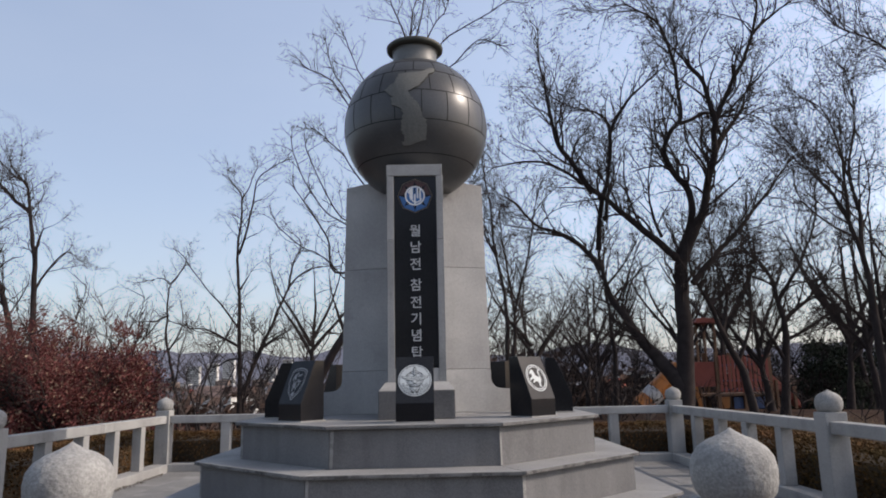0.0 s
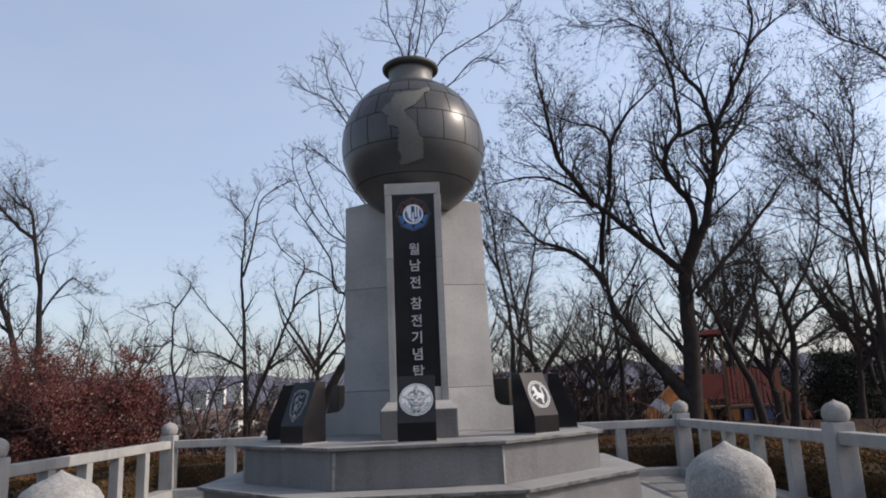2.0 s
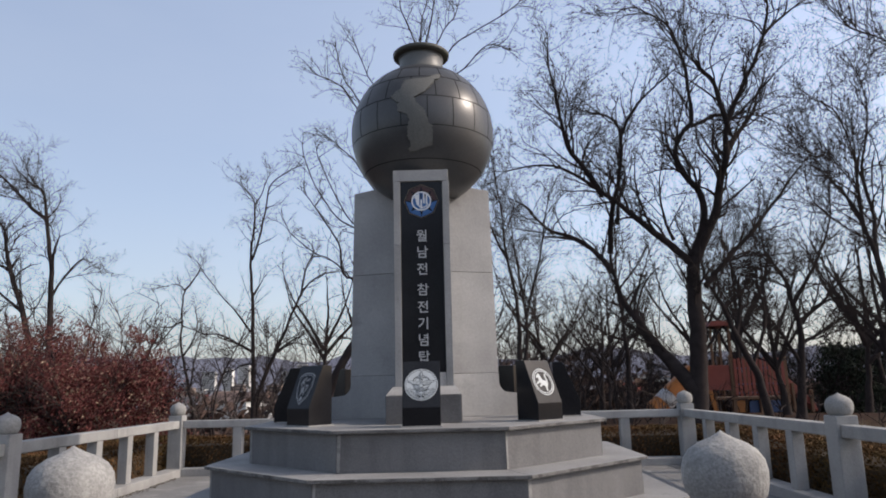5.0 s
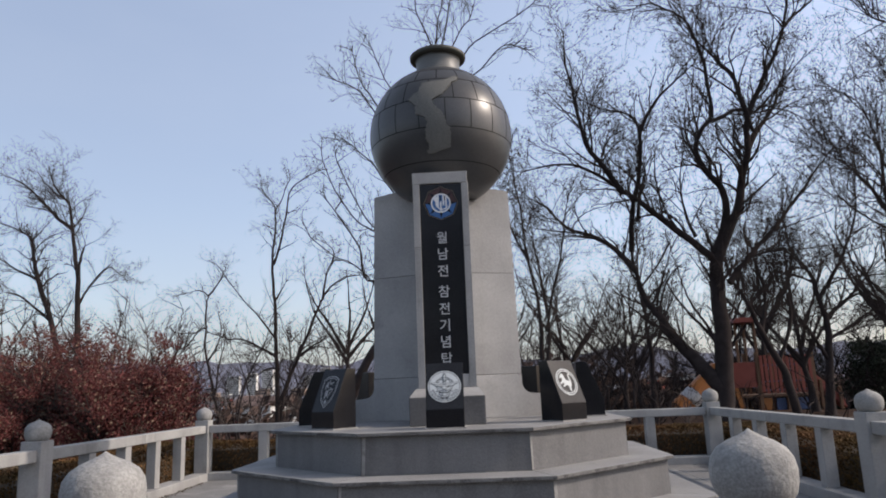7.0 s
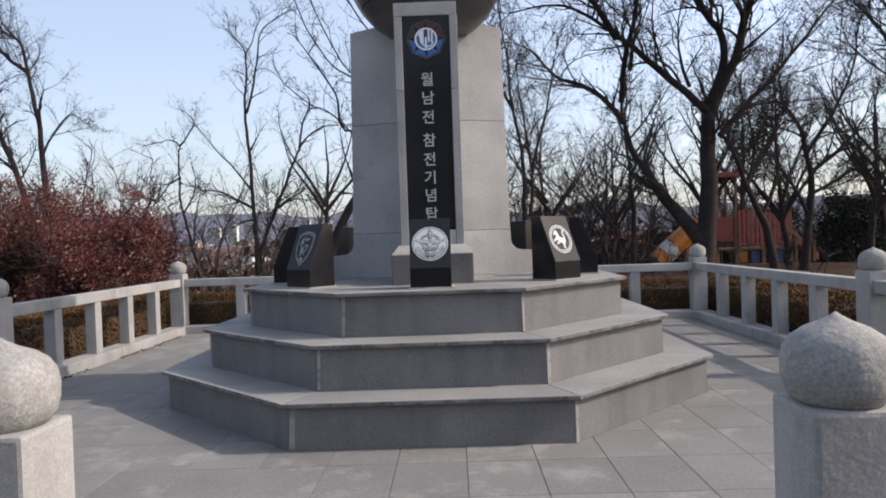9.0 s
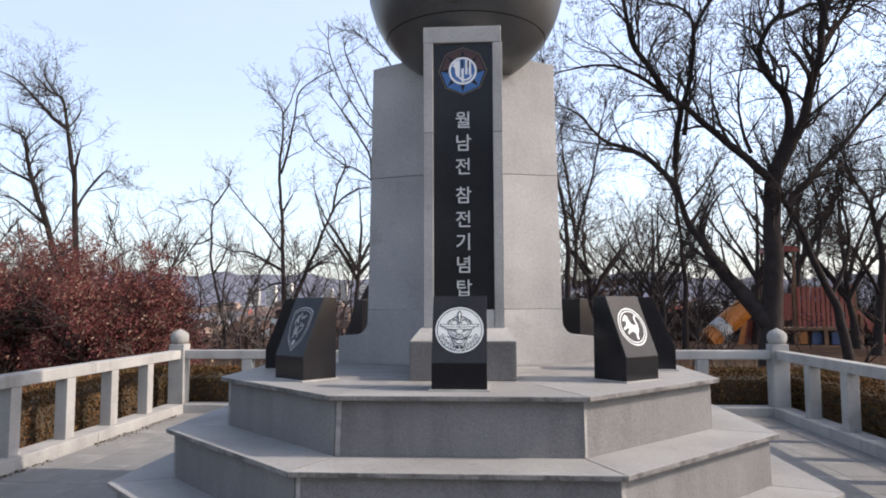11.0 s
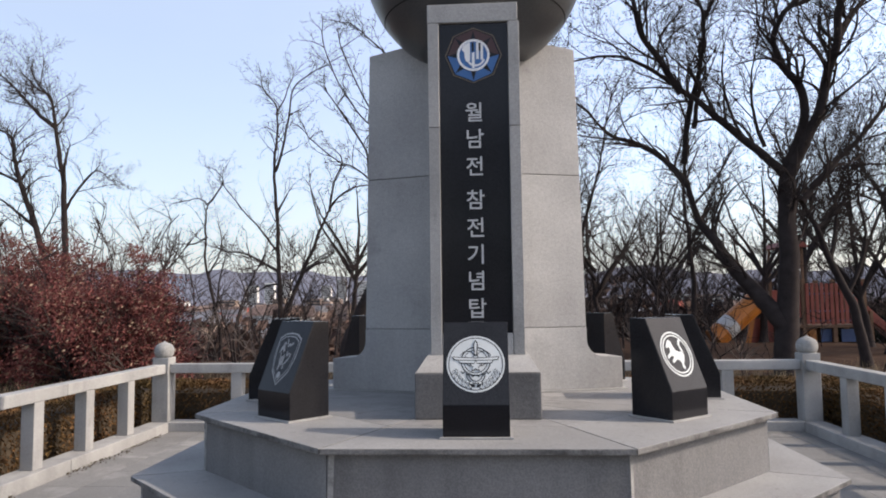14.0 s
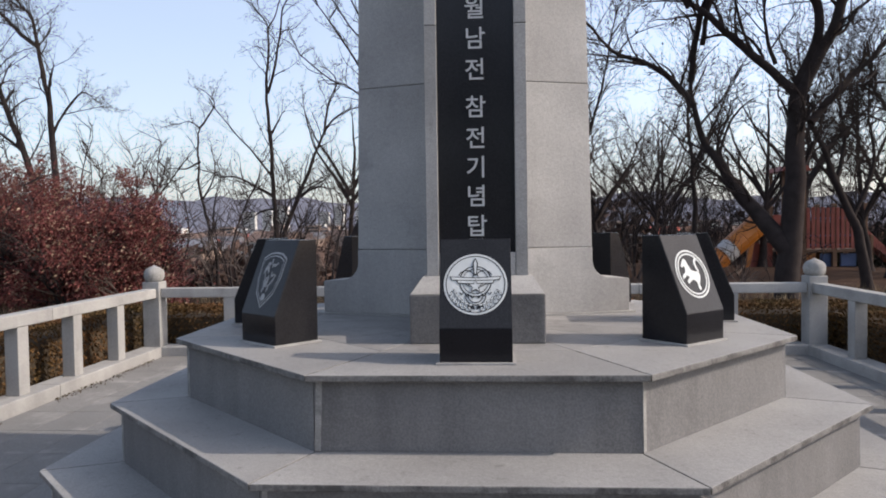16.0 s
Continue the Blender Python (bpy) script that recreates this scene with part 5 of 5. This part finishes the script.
house(-104, 285, 11, 9, 5.2, "r", WALL_WHITE, 12, 1)
house(-93, 288, 14, 9, 4.8, "b", WALL_WHITE, -8, 2)
house(-72, 190, 7, 7, 4.2, "g", WALL_WHITE, 5, 3)
for k in range(170):
    y = 185 + 420 * rng.random() ** 1.2
    x = rng.uniform(-0.62, 0.5) * y
    house(x, y, rng.uniform(8, 16), rng.uniform(7, 10), rng.uniform(3, 6.5), rng.choice("gggnngbnnr"), rng.choice((WALL_WHITE, WALL_BRICK, WALL_BRICK)), rng.uniform(-35, 35), k)


def apartment(x, y, w, h):
    z = ground_height(x, y)
    s = thing("apartment_block", "far apartment block among the town roofs", "apartment block", at=(x, y, z), group="apartment blocks")
    part("wall", block(0, 0, h / 2, w, 11, h, 0), WALL_WHITE if h > 30 or w > 18 else WALL_BRICK, s)
    part("roof", block(0, 0, h + 0.6, w * 0.5, 6, 1.4, 0), ROOF_GREY, s)
    for k in range(int(h / 3)):
        part("window_band", block(0, -5.55, 1.8 + 3 * k, w * 0.9, 0.1, 1.3, 0), GLASS_DARK, s)


for x, y, w, h in ((-330, 1120, 18, 48), (-365, 1150, 16, 44), (-420, 1220, 22, 42), (-640, 1250, 26, 34), (60, 1260, 24, 36), (150, 1240, 20, 32), (-250, 1180, 16, 50), (-215, 1190, 16, 46), (-290, 1240, 18, 40)):
    apartment(x, y, w, h)
rng = random.Random(33)
for k in range(70):
    y = rng.uniform(520, 1050)
    apartment(rng.uniform(-0.48, 0.42) * y, y, rng.uniform(9, 22), rng.uniform(6, 8 + 0.010 * y))


# far scattered woods on the valley floor
def valley_scrub():
    rng = random.Random(12)
    V, F = [], []
    for k in range(4600):
        y = 38 + 330 * rng.random() ** 1.6
        x = rng.uniform(-0.68, 0.62) * y
        z = ground_height(x, y)
        h = rng.uniform(1.5, 4.5)
        for j in range(13):
            p = Vector((x + rng.gauss(0, h * .3), y + rng.gauss(0, h * .3), z + rng.uniform(0, h)))
            leaf(V, F, rng, p, rng.uniform(0.25, 0.6))
    for k in range(1500):
        y = rng.uniform(300, 1050)
        x = rng.uniform(-0.75, 0.6) * y
        z = ground_height(x, y)
        h = rng.uniform(3, 9)
        for j in range(16):
            leaf(V, F, rng, Vector((x + rng.gauss(0, h * .6), y + rng.gauss(0, h * .5), z + rng.uniform(0, h))), rng.uniform(0.6, 1.6))
    tagged(raw("valley_scrub", V, F, SCRUB), "brown leafless scrub scattered through the valley", "scrub", kind="stuff")


valley_scrub()


# dry leaves and soil blown against the kerbs
def litter():
    rng = random.Random(15)
    V, F = [], []
    for k in range(1500):
        if rng.random() < 0.75:
            x, y = XL + 0.15 + abs(rng.gauss(0, 0.05)), rng.uniform(-3.5, YB - 0.15)
        else:
            x, y = rng.uniform(XL + 0.2, -1.5), YB - 0.15 - abs(rng.gauss(0, 0.06))
        if noise.noise((x * 1.5, y * 1.1, 2)) < -0.05:
            continue
        leaf(V, F, rng, Vector((x, y, 0.006 + 0.006 * rng.random())), rng.uniform(0.006, 0.016))
    tagged(raw("leaf_litter", V, F, DRY_LEAF), "dry brown leaf crumbs along the kerb", "leaf litter", kind="stuff")


litter()


# ---------------------------------------------------------------- paving of the terrace
pavement = tagged(part("pavement", block((XL + XR) / 2, (YB + YF) / 2 - 0.05, -0.062, XR - XL + 0.2, YB - YF + 0.3, 0.09, 0), JOINT), "terrace of worn grey stone slabs with dark joints", "pavement", kind="structure")
rng = random.Random(3)
slab_meshes = []
for k in range(6):
    me = bpy.data.meshes.new("paving_slab")
    bm = block(0, 0, -0.014, 0.4265, 0.5765, 0.028, 0.003)
    bm.to_mesh(me)
    bm.free()
    me.materials.append(PAVING)
    slab_meshes.append(me)
nx, ny = 19, 17
for i in range(nx):
    for j in range(ny):
        x, y = -3.864 + 0.43 * i, (-4.64 + 0.58 * (j - 1) if j else -4.998)
        if math.hypot(x, y) < 1.7:
            continue
        ob = new("paving_slab", slab_meshes[(i * 5 + j) % 6])
        ob.parent = pavement
        ob.matrix_basis = pose(x, y, 0.0005 * rng.uniform(-1, 1), rng.uniform(-.12, .12), rng.uniform(-.12, .12), rng.uniform(-.15, .15)) @ Matrix.Diagonal((1, 1 if j else 0.22, 1, 1))
